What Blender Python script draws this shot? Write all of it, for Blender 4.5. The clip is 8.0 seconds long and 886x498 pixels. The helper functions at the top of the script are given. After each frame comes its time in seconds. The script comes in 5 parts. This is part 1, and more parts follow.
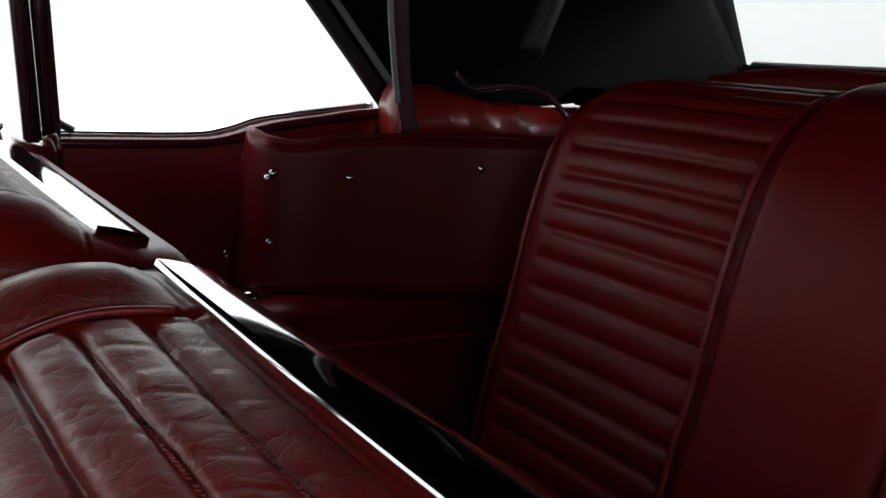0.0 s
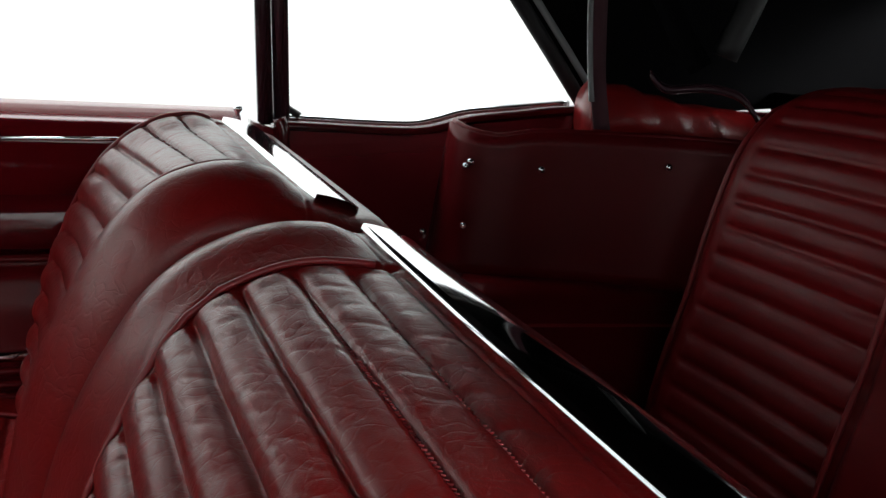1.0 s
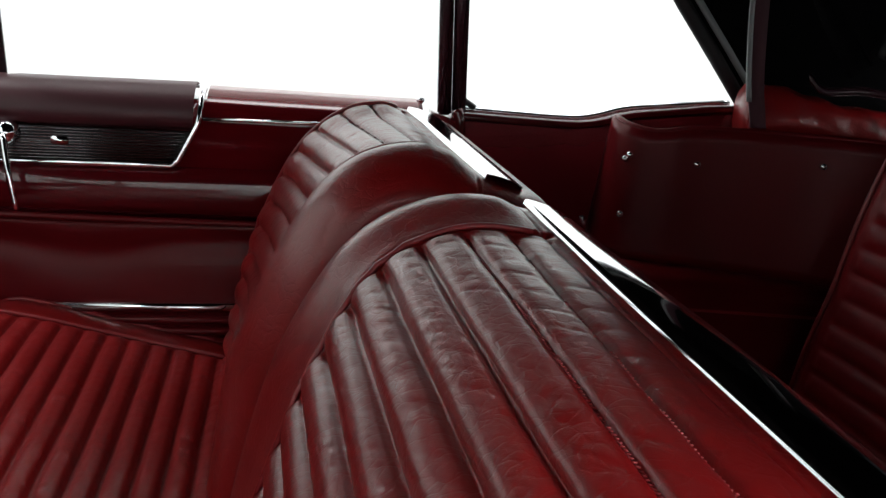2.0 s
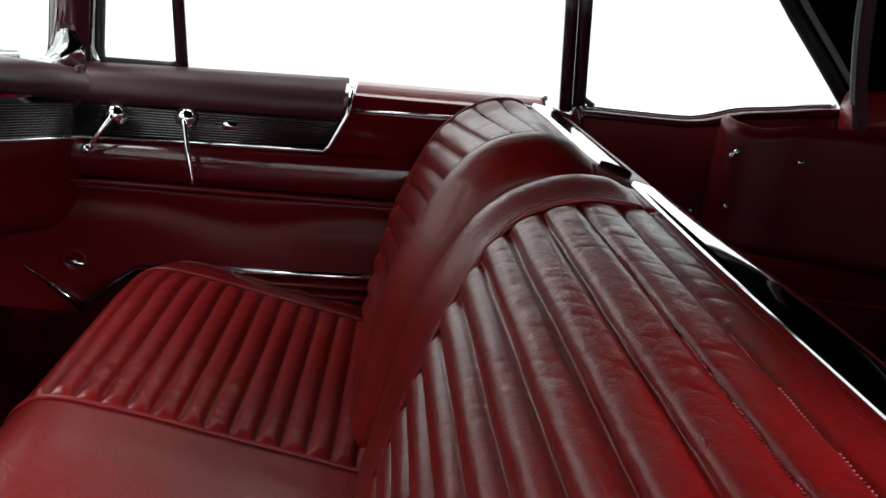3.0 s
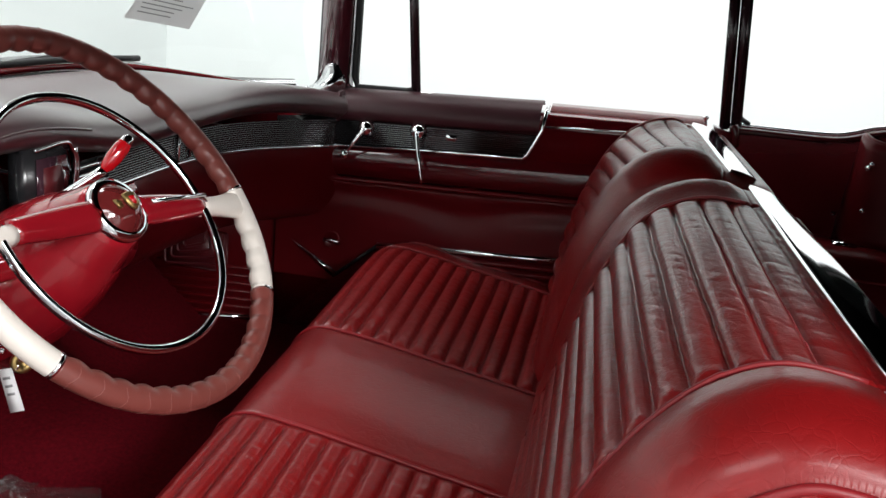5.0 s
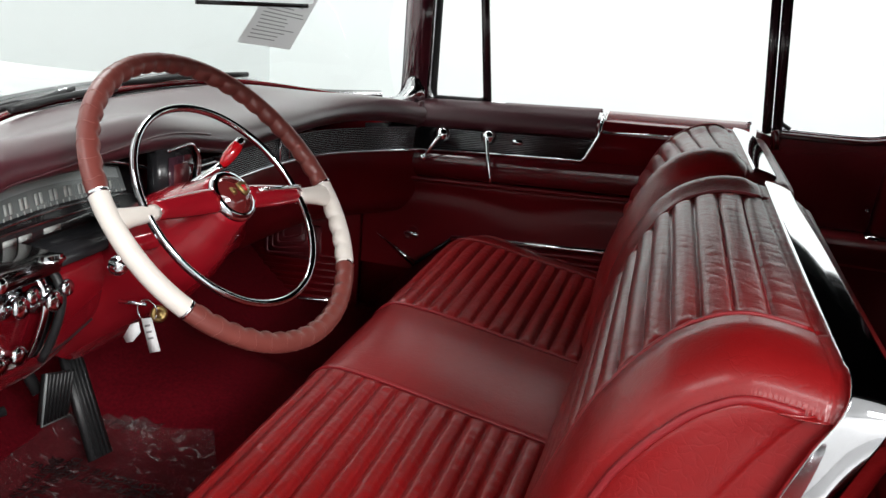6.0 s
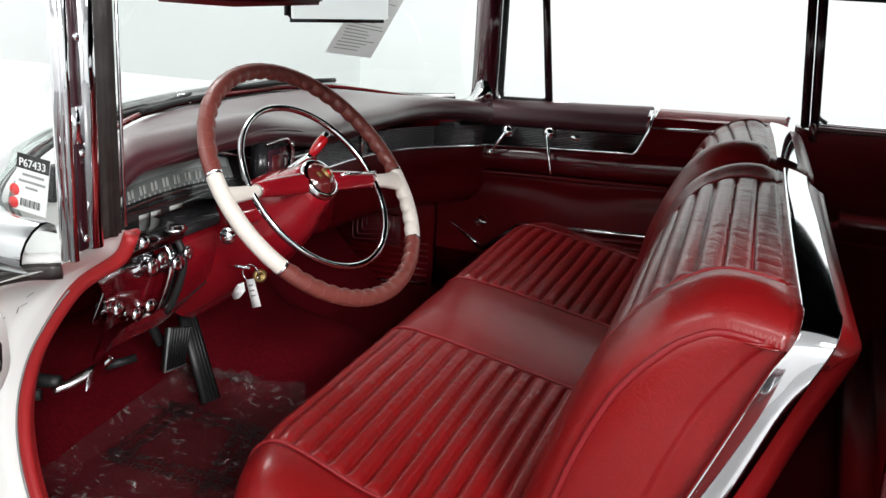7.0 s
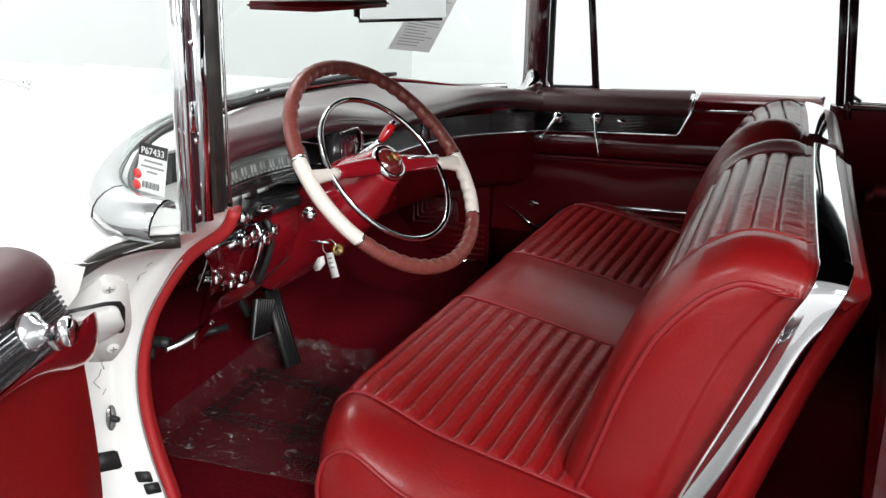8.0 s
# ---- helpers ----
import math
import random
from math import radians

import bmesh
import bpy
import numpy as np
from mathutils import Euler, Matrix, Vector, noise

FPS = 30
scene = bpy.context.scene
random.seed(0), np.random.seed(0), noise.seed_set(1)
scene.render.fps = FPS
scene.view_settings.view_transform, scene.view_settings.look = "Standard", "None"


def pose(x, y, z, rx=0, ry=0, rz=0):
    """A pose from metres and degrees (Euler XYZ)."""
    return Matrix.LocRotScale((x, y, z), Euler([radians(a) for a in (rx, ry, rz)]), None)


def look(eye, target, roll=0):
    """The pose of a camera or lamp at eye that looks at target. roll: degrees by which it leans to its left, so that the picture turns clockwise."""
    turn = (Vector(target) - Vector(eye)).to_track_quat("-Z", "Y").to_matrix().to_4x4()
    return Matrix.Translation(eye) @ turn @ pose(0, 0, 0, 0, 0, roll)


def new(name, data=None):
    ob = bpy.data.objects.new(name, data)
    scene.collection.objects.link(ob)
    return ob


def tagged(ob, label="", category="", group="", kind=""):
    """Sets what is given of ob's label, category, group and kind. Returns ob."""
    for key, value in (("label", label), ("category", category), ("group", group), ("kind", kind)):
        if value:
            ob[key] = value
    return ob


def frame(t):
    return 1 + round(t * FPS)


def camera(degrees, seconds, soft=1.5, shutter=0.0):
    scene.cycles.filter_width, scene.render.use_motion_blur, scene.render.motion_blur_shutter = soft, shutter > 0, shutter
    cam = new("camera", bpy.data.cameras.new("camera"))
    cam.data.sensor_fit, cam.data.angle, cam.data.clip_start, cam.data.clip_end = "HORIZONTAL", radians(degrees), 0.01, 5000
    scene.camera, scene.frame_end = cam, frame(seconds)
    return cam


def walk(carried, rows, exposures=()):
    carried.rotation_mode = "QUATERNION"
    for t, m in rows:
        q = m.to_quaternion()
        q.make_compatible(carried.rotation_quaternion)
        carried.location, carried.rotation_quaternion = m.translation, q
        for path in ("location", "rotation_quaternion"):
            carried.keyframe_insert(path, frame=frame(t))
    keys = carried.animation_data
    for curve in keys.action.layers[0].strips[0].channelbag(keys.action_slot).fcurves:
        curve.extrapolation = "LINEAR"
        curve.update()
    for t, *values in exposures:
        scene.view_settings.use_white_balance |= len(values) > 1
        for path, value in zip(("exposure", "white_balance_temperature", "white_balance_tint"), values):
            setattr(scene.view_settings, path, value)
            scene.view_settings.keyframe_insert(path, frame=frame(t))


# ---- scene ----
# x runs to the car's rear, y to its passenger side, z up
cam = camera(49.3, 8.0)
PATH = [
    (0, (-0.159, -0.533, 1.269), (0.875, 1.126, 0.845), 4.7),
    (0.5, (-0.171, -0.571, 1.269), (0.681, 1.184, 0.83), 5.3),
    (1, (-0.183, -0.624, 1.271), (0.481, 1.206, 0.812), 5.9),
    (1.5, (-0.195, -0.69, 1.276), (0.286, 1.19, 0.793), 6.2),
    (2, (-0.211, -0.759, 1.28), (0.122, 1.148, 0.78), 6.4),
    (3.5, (-0.243, -1.026, 1.297), (-0.258, 0.903, 0.77), 6.7),
    (4, (-0.227, -1.124, 1.318), (-0.359, 0.797, 0.777), 6.3),
    (4.5, (-0.209, -1.232, 1.341), (-0.441, 0.678, 0.794), 5.9),
    (6, (-0.06, -1.59, 1.402), (-0.58, 0.262, 0.855), 4.4),
    (6.5, (0.022, -1.716, 1.419), (-0.597, 0.106, 0.871), 3.7),
    (7, (0.086, -1.833, 1.432), (-0.612, -0.042, 0.882), 3.0),
    (7.5, (0.132, -1.939, 1.441), (-0.63, -0.175, 0.888), 2.1),
    (8, (0.15, -2.02, 1.451), (-0.646, -0.275, 0.882), 1.0),
]
walk(cam, [(t, look(eye, target, roll)) for t, eye, target, roll in PATH], [(0, .15), (2.2, .20), (3.4, .06), (4.5, -.06), (8, -.06)])

# world: a bright white photo room lit from its ceiling
world = bpy.data.worlds.new("world")
scene.world = world
world.use_nodes = True
world.node_tree.nodes["Background"].inputs[0].default_value = (1, 1, 1, 1)
world.node_tree.nodes["Background"].inputs[1].default_value = 0.02


def ceiling_lamp(x, y, sx, sy, power, tilt=0.0):
    data = bpy.data.lights.new("ceiling_lamp", "AREA")
    data.shape, data.size, data.size_y, data.energy = "RECTANGLE", sx, sy, power
    ob = new("ceiling_lamp", data)
    ob.location = (x, y, 4.85)
    ob.rotation_euler = (radians(tilt), 0, 0)
    return ob


# a row beside the driver's side, whose light the roof keeps off the far seats, and rows that wash the walls
for lx, ly, sx, sy, power in ((-3.2, -3.0, 2.2, 1.4, 70), (1.3, -4.8, 2.6, 1.4, 110)):
    ceiling_lamp(lx, ly, sx, sy, power)
for lx in (-3.2, 0.2, 3.6):
    ceiling_lamp(lx, 1.6, 2.2, 1.6, 165 if lx < -3 else 60)
    ceiling_lamp(lx, 5.2, 2.2, 1.2, 102, 48)
    ceiling_lamp(lx, -5.2, 2.2, 1.2, 60 if lx < 3 else 130, -48)

# a large lamp high in the corner behind the driver's side, aimed at the car
corner = ceiling_lamp(0, 0, 2.4, 1.6, 600)
corner.matrix_world = look((4.6, -6.0, 4.3), (-.1, -.5, 1.0))


# ---- materials ----
def mat(name, color, rough=0.5, metal=0.0, bump=0.0, scale=60.0, vary=0.12, vscale=4.0, coat=0.0, spec=0.5, detail=4.0, wrinkle=0.0, crough=0.05):
    """A surface with broad stains and a fine grain of its own."""
    m = bpy.data.materials.new(name)
    m.use_nodes = True
    nt = m.node_tree
    b = nt.nodes["Principled BSDF"]
    tc = nt.nodes.new("ShaderNodeTexCoord")
    n1 = nt.nodes.new("ShaderNodeTexNoise")
    n1.inputs["Scale"].default_value, n1.inputs["Detail"].default_value = vscale, 3
    nt.links.new(tc.outputs["Object"], n1.inputs["Vector"])
    mix = nt.nodes.new("ShaderNodeMix")
    mix.data_type = "RGBA"
    mix.inputs["A"].default_value = (*[c * (1 - vary) for c in color], 1)
    mix.inputs["B"].default_value = (*[min(1, c * (1 + vary)) for c in color], 1)
    nt.links.new(n1.outputs["Fac"], mix.inputs["Factor"])
    nt.links.new(mix.outputs["Result"], b.inputs["Base Color"])
    b.inputs["Roughness"].default_value = rough
    b.inputs["Metallic"].default_value = metal
    b.inputs["Specular IOR Level"].default_value = spec
    b.inputs["Coat Weight"].default_value = coat
    b.inputs["Coat Roughness"].default_value = crough
    n2 = nt.nodes.new("ShaderNodeTexNoise")
    n2.inputs["Scale"].default_value, n2.inputs["Detail"].default_value = scale, detail
    nt.links.new(tc.outputs["Object"], n2.inputs["Vector"])
    rr = nt.nodes.new("ShaderNodeMapRange")
    rr.inputs["To Min"].default_value, rr.inputs["To Max"].default_value = max(0.02, rough * 0.8), min(1, rough * 1.25)
    nt.links.new(n1.outputs["Fac"], rr.inputs["Value"])
    nt.links.new(rr.outputs["Result"], b.inputs["Roughness"])
    if bump:
        bp = nt.nodes.new("ShaderNodeBump")
        bp.inputs["Strength"].default_value, bp.inputs["Distance"].default_value = bump, 0.001
        nt.links.new(n2.outputs["Fac"], bp.inputs["Height"])
        nt.links.new(bp.outputs["Normal"], b.inputs["Normal"])
    if wrinkle:
        # hair-fine cracks over the grain
        n3 = nt.nodes.new("ShaderNodeTexNoise")
        n3.inputs["Scale"].default_value = 25
        add = nt.nodes.new("ShaderNodeMixRGB")
        add.blend_type = "ADD"
        add.inputs[0].default_value = 0.06
        nt.links.new(tc.outputs["Object"], n3.inputs["Vector"])
        nt.links.new(tc.outputs["Object"], add.inputs[1])
        nt.links.new(n3.outputs["Color"], add.inputs[2])
        vo = nt.nodes.new("ShaderNodeTexVoronoi")
        vo.feature = "DISTANCE_TO_EDGE"
        vo.inputs["Scale"].default_value = 58
        nt.links.new(add.outputs[0], vo.inputs["Vector"])
        mr = nt.nodes.new("ShaderNodeMapRange")
        mr.inputs["From Max"].default_value = 0.10
        nt.links.new(vo.outputs["Distance"], mr.inputs["Value"])
        bp2 = nt.nodes.new("ShaderNodeBump")
        bp2.inputs["Strength"].default_value, bp2.inputs["Distance"].default_value = wrinkle, 0.0008
        nt.links.new(mr.outputs["Result"], bp2.inputs["Height"])
        nt.links.new(bp.outputs["Normal"], bp2.inputs["Normal"])
        nt.links.new(bp2.outputs["Normal"], b.inputs["Normal"])
    return m


LEATHER = mat("red_leather", (0.205, 0.0048, 0.0058), 0.40, bump=0.25, scale=900, vary=0.16, spec=0.26, wrinkle=0.24, coat=0.48, crough=0.22)
LEATHER_REAR = mat("rear_red_leather", (0.175, 0.0045, 0.007), 0.42, bump=0.2, scale=900, vary=0.12, spec=0.2, wrinkle=0.05)
LEATHER_DK = mat("dark_red_vinyl", (0.10, 0.010, 0.014), 0.38, bump=0.2, scale=700)
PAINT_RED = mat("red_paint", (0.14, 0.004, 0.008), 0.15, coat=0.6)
# the door band's red with the passenger side's shade put into the colour
PAINT_DOOR_SHADED = mat("shaded_red_gloss_paint", (0.085, 0.003, 0.006), 0.10, coat=0.5, vary=0.05)
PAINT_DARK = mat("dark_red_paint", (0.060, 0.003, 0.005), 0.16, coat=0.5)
PIPING = mat("red_piping", (0.22, 0.010, 0.014), 0.4)
CARPET = mat("red_carpet", (0.078, 0.0024, 0.0055), 0.95, bump=1.0, scale=420, vary=0.55, vscale=160, spec=0.04)
BLACK = mat("black_cloth", (0.004, 0.004, 0.0045), 0.95, bump=0.3, scale=600, spec=0.04)
SEAL = mat("worn_seal_rubber", (0.035, 0.032, 0.030), 0.35, vary=0.7, vscale=45, bump=0.6, scale=250)
RUBBER = mat("black_rubber", (0.012, 0.012, 0.013), 0.5)
CHROME = mat("chrome", (0.80, 0.80, 0.82), 0.06, metal=1.0, vary=0.03)
BLACKBAND = mat("black_satin", (0.018, 0.018, 0.020), 0.22)
WHITE_PAINT = mat("white_car_paint", (0.80, 0.80, 0.78), 0.12, coat=0.7, vary=0.03)
IVORY = mat("ivory_plastic", (0.72, 0.66, 0.60), 0.3, vary=0.05)
BROWN = mat("red_brown_vinyl", (0.17, 0.042, 0.034), 0.33, bump=0.2, scale=300)
ROOM_WHITE = mat("white_wall_paint", (0.80, 0.83, 0.825), 0.9, vary=0.01)
ROOM_CEILING = mat("grey_ceiling_paint", (0.55, 0.55, 0.55), 0.9, vary=0.02)
ROOM_FLOOR = mat("grey_floor_paint", (0.17, 0.17, 0.17), 0.35, vary=0.15)
ROOM_GREY = mat("pale_grey_curtain", (0.74, 0.74, 0.74), 0.9, vary=0.1)
VINYL_CAP = mat("maroon_vinyl", (0.060, 0.012, 0.018), 0.42, bump=0.25, scale=700)
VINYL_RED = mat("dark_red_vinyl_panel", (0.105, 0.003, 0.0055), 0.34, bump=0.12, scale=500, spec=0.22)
FRAME = mat("dark_maroon_frame", (0.035, 0.012, 0.018), 0.25, coat=0.4)
STRAP = mat("maroon_webbing", (0.07, 0.02, 0.03), 0.8, bump=0.4, scale=900)
BANDRIB = mat("bright_rib_metal", (0.24, 0.24, 0.25), 0.22, metal=1.0, vary=0.1)
GREYTRIM = mat("grey_rubber_trim", (0.25, 0.27, 0.27), 0.5)

PAD = mat("maroon_dash_vinyl", (0.060, 0.010, 0.016), 0.40, bump=0.12, scale=600, spec=0.9, coat=0.7, crough=0.34)
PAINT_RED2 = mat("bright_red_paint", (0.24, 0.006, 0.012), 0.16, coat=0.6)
PILLAR = mat("maroon_paint", (0.07, 0.012, 0.02), 0.14, coat=0.7)
# chrome with a greyer base that stands in for darker reflections
CHROME_DIMMED = mat("dimmed_chrome", (0.60, 0.60, 0.61), 0.11, metal=1.0, vary=0.08, vscale=9)
CHROME_DK = mat("worn_dark_chrome", (0.30, 0.29, 0.30), 0.18, metal=1.0, vary=0.15)
CLUSTER = mat("instrument_black", (0.02, 0.02, 0.022), 0.2, coat=0.5)
GLASSGREY = mat("grey_dial", (0.17, 0.18, 0.18), 0.25, coat=0.5)
DIALPALE = mat("pale_grey_dial", (0.30, 0.32, 0.32), 0.3, coat=0.4)
MARKS = mat("pale_dial_marks", (0.45, 0.45, 0.44), 0.4)
CLOCKFACE = mat("clock_face", (0.05, 0.02, 0.03), 0.08, coat=0.8)
DOME = mat("dark_red_dome", (0.10, 0.012, 0.012), 0.05, coat=1.0)
BRASS = mat("brass", (0.36, 0.25, 0.10), 0.38, metal=1.0)
KNOBRED = mat("red_knob_plastic", (0.42, 0.004, 0.008), 0.12, coat=0.8)
WRAP = mat("pale_wrap_line", (0.24, 0.075, 0.062), 0.35)
PAPER = mat("white_paper", (0.78, 0.78, 0.78), 0.8, vary=0.03)
PAPER2 = mat("crumpled_paper", (0.45, 0.42, 0.36), 0.8, bump=1.0, scale=200)
INK = mat("black_ink", (0.012, 0.012, 0.012), 0.6)
INKRED = mat("faded_dark_print", (0.012, 0.002, 0.003), 0.7)
INKGREY = mat("grey_ink", (0.25, 0.25, 0.25), 0.7)
REDDOT = mat("red_sticker", (0.65, 0.02, 0.02), 0.5)
WINDLACE = mat("red_rubber", (0.33, 0.010, 0.012), 0.55, bump=0.4, scale=500)
MIRROR = mat("silvered_glass", (0.85, 0.86, 0.86), 0.02, metal=1.0, vary=0.0)


def clear(name, color, rough, alpha_mix, bump=0.0):
    """A thin clear sheet: mostly see-through, with its own gloss."""
    m = bpy.data.materials.new(name)
    m.use_nodes = True
    nt = m.node_tree
    nt.nodes.clear()
    out = nt.nodes.new("ShaderNodeOutputMaterial")
    mix = nt.nodes.new("ShaderNodeMixShader")
    tr = nt.nodes.new("ShaderNodeBsdfTransparent")
    gl = nt.nodes.new("ShaderNodeBsdfGlossy")
    tr.inputs["Color"].default_value = (*color, 1)
    gl.inputs["Roughness"].default_value = rough
    lw = nt.nodes.new("ShaderNodeLayerWeight")
    lw.inputs["Blend"].default_value = 0.5
    pw = nt.nodes.new("ShaderNodeMath")
    pw.operation = "POWER"
    pw.inputs[1].default_value = 4.0
    nt.links.new(lw.outputs["Facing"], pw.inputs[0])
    ml = nt.nodes.new("ShaderNodeMath")
    ml.operation = "MULTIPLY_ADD"
    ml.inputs[1].default_value, ml.inputs[2].default_value = alpha_mix * 4, alpha_mix
    nt.links.new(pw.outputs[0], ml.inputs[0])
    nt.links.new(ml.outputs[0], mix.inputs[0])
    nt.links.new(tr.outputs[0], mix.inputs[1])
    nt.links.new(gl.outputs[0], mix.inputs[2])
    nt.links.new(mix.outputs[0], out.inputs["Surface"])
    if bump:
        n = nt.nodes.new("ShaderNodeTexNoise")
        n.inputs["Scale"].default_value, n.inputs["Detail"].default_value = 45, 5
        bp = nt.nodes.new("ShaderNodeBump")
        bp.inputs["Strength"].default_value, bp.inputs["Distance"].default_value = bump, 0.006
        nt.links.new(n.outputs["Fac"], bp.inputs["Height"])
        nt.links.new(bp.outputs["Normal"], gl.inputs["Normal"])
    return m


TINT = clear("tinted_glass", (0.955, 0.985, 0.97), 0.01, 0.03)
FILM = clear("clear_film", (0.95, 0.95, 0.95), 0.14, 0.05, 1.0)


def painted_glints(m, scale, amount):
    """Paints glints on a clear film's folds and flecks as white diffuse patches."""
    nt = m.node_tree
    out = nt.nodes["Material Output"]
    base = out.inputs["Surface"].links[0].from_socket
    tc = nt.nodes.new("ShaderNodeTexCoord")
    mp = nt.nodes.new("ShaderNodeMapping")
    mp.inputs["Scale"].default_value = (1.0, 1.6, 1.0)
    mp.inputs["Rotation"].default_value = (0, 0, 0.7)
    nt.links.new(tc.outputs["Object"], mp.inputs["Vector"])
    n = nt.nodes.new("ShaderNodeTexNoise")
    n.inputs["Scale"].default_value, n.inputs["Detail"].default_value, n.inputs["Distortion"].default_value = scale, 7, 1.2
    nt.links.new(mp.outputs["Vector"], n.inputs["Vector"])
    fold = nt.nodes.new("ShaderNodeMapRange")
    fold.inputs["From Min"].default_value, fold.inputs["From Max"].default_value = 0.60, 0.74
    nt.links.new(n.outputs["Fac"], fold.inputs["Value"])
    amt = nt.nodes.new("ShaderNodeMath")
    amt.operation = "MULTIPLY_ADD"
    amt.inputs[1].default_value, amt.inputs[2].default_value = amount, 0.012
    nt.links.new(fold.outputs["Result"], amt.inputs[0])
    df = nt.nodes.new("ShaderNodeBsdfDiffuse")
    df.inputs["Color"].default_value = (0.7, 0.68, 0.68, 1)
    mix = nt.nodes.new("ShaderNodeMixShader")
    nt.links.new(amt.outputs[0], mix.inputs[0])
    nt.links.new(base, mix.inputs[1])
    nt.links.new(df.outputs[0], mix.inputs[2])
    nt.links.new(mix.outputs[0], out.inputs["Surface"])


painted_glints(FILM, 34, 0.34)


# ---- mesh helpers ----
def part(name, bm, material, parent=None, label="", smooth=True):
    me = bpy.data.meshes.new(name)
    bmesh.ops.recalc_face_normals(bm, faces=bm.faces)
    bm.to_mesh(me)
    bm.free()
    me.materials.append(material)
    if smooth:
        me.polygons.foreach_set("use_smooth", [True] * len(me.polygons))
    ob = new(name, me)
    ob.parent = parent
    if label:
        ob["label"] = label
    return ob


def box(x0, x1, y0, y1, z0, z1, bevel=0.0, seg=2):
    bm = bmesh.new()
    bmesh.ops.create_cube(bm, size=1, matrix=Matrix.Translation(((x0 + x1) / 2, (y0 + y1) / 2, (z0 + z1) / 2)) @ Matrix.Diagonal((x1 - x0, y1 - y0, z1 - z0, 1)))
    if bevel:
        bmesh.ops.bevel(bm, geom=bm.edges[:], offset=bevel, segments=seg, affect="EDGES")
    return bm


def thing(name, label, category, at=(0, 0, 0), group="", kind=""):
    ob = new(name)
    ob.empty_display_size = 0.05
    ob.location = at
    return tagged(ob, label, category, group, kind)


def sheet(fn, us, vs, close_u=False, close_v=False):
    """A grid of quads over fn(u, v)."""
    bm = bmesh.new()
    g = [[bm.verts.new(fn(u, v)) for v in vs] for u in us]
    nu, nv = len(us), len(vs)
    for i in range(nu if close_u else nu - 1):
        for j in range(nv if close_v else nv - 1):
            a, b = (i + 1) % nu, (j + 1) % nv
            bm.faces.new((g[i][j], g[a][j], g[a][b], g[i][b]))
    return bm


def lin(a, b, n):
    return [a + (b - a) * i / (n - 1) for i in range(n)]


def spline(pts, n):
    """n points evenly spread along a Catmull-Rom curve through pts."""
    p = [Vector(q) for q in pts]
    p = [p[0] * 2 - p[1]] + p + [p[-1] * 2 - p[-2]]
    out = []
    for i in range(1, len(p) - 2):
        for k in range(24):
            t = k / 24
            a, b, c, d = p[i - 1], p[i], p[i + 1], p[i + 2]
            out.append(0.5 * (2 * b + (c - a) * t + (2 * a - 5 * b + 4 * c - d) * t * t + (3 * b - a - 3 * c + d) * t ** 3))
    out.append(p[-2].copy())
    s = [0.0]
    for a, b in zip(out, out[1:]):
        s.append(s[-1] + (b - a).length)
    res, j = [], 0
    for i in range(n):
        w = s[-1] * i / (n - 1)
        while j < len(s) - 2 and s[j + 1] < w:
            j += 1
        f = (w - s[j]) / max(1e-9, s[j + 1] - s[j])
        res.append(out[j].lerp(out[j + 1], min(1, max(0, f))))
    return res


def tube(pts, r, seg=8, closed=False, n=None, smooth=True):
    """A round bar along pts; r is a radius or a function of 0..1."""
    path = spline(pts, n) if n else [Vector(p) for p in pts]
    bm = bmesh.new()
    rings = []
    m = len(path)
    up = None
    for i, p in enumerate(path):
        if closed:
            d = path[(i + 1) % m] - path[i - 1]
        else:
            d = path[min(i + 1, m - 1)] - path[max(i - 1, 0)]
        d.normalize()
        if up is None:
            up = d.orthogonal().normalized()
        up = (up - d * up.dot(d)).normalized()
        side = d.cross(up)
        rad = r(i / max(1, m - 1)) if callable(r) else r
        rings.append([bm.verts.new(p + (up * math.cos(a) + side * math.sin(a)) * rad) for a in [2 * math.pi * k / seg for k in range(seg)]])
    for i in range(m if closed else m - 1):
        a, b = rings[i], rings[(i + 1) % m]
        for k in range(seg):
            bm.faces.new((a[k], a[(k + 1) % seg], b[(k + 1) % seg], b[k]))
    if not closed:
        bm.faces.new(rings[0])
        bm.faces.new(rings[-1][::-1])
    return bm


def ribbon(pts, width_dir, width, thick, n=None):
    """A flat bar along pts: width along width_dir, thickness across."""
    path = spline(pts, n) if n else [Vector(p) for p in pts]
    wd = Vector(width_dir).normalized()
    bm = bmesh.new()
    rings = []
    for i, p in enumerate(path):
        d = (path[min(i + 1, len(path) - 1)] - path[max(i - 1, 0)]).normalized()
        nrm = d.cross(wd).normalized()
        h, w = nrm * thick / 2, wd * width / 2
        rings.append([bm.verts.new(q) for q in (p - w - h, p + w - h, p + w + h, p - w + h)])
    for a, b in zip(rings, rings[1:]):
        for k in range(4):
            bm.faces.new((a[k], a[(k + 1) % 4], b[(k + 1) % 4], b[k]))
    bm.faces.new(rings[0])
    bm.faces.new(rings[-1][::-1])
    return bm


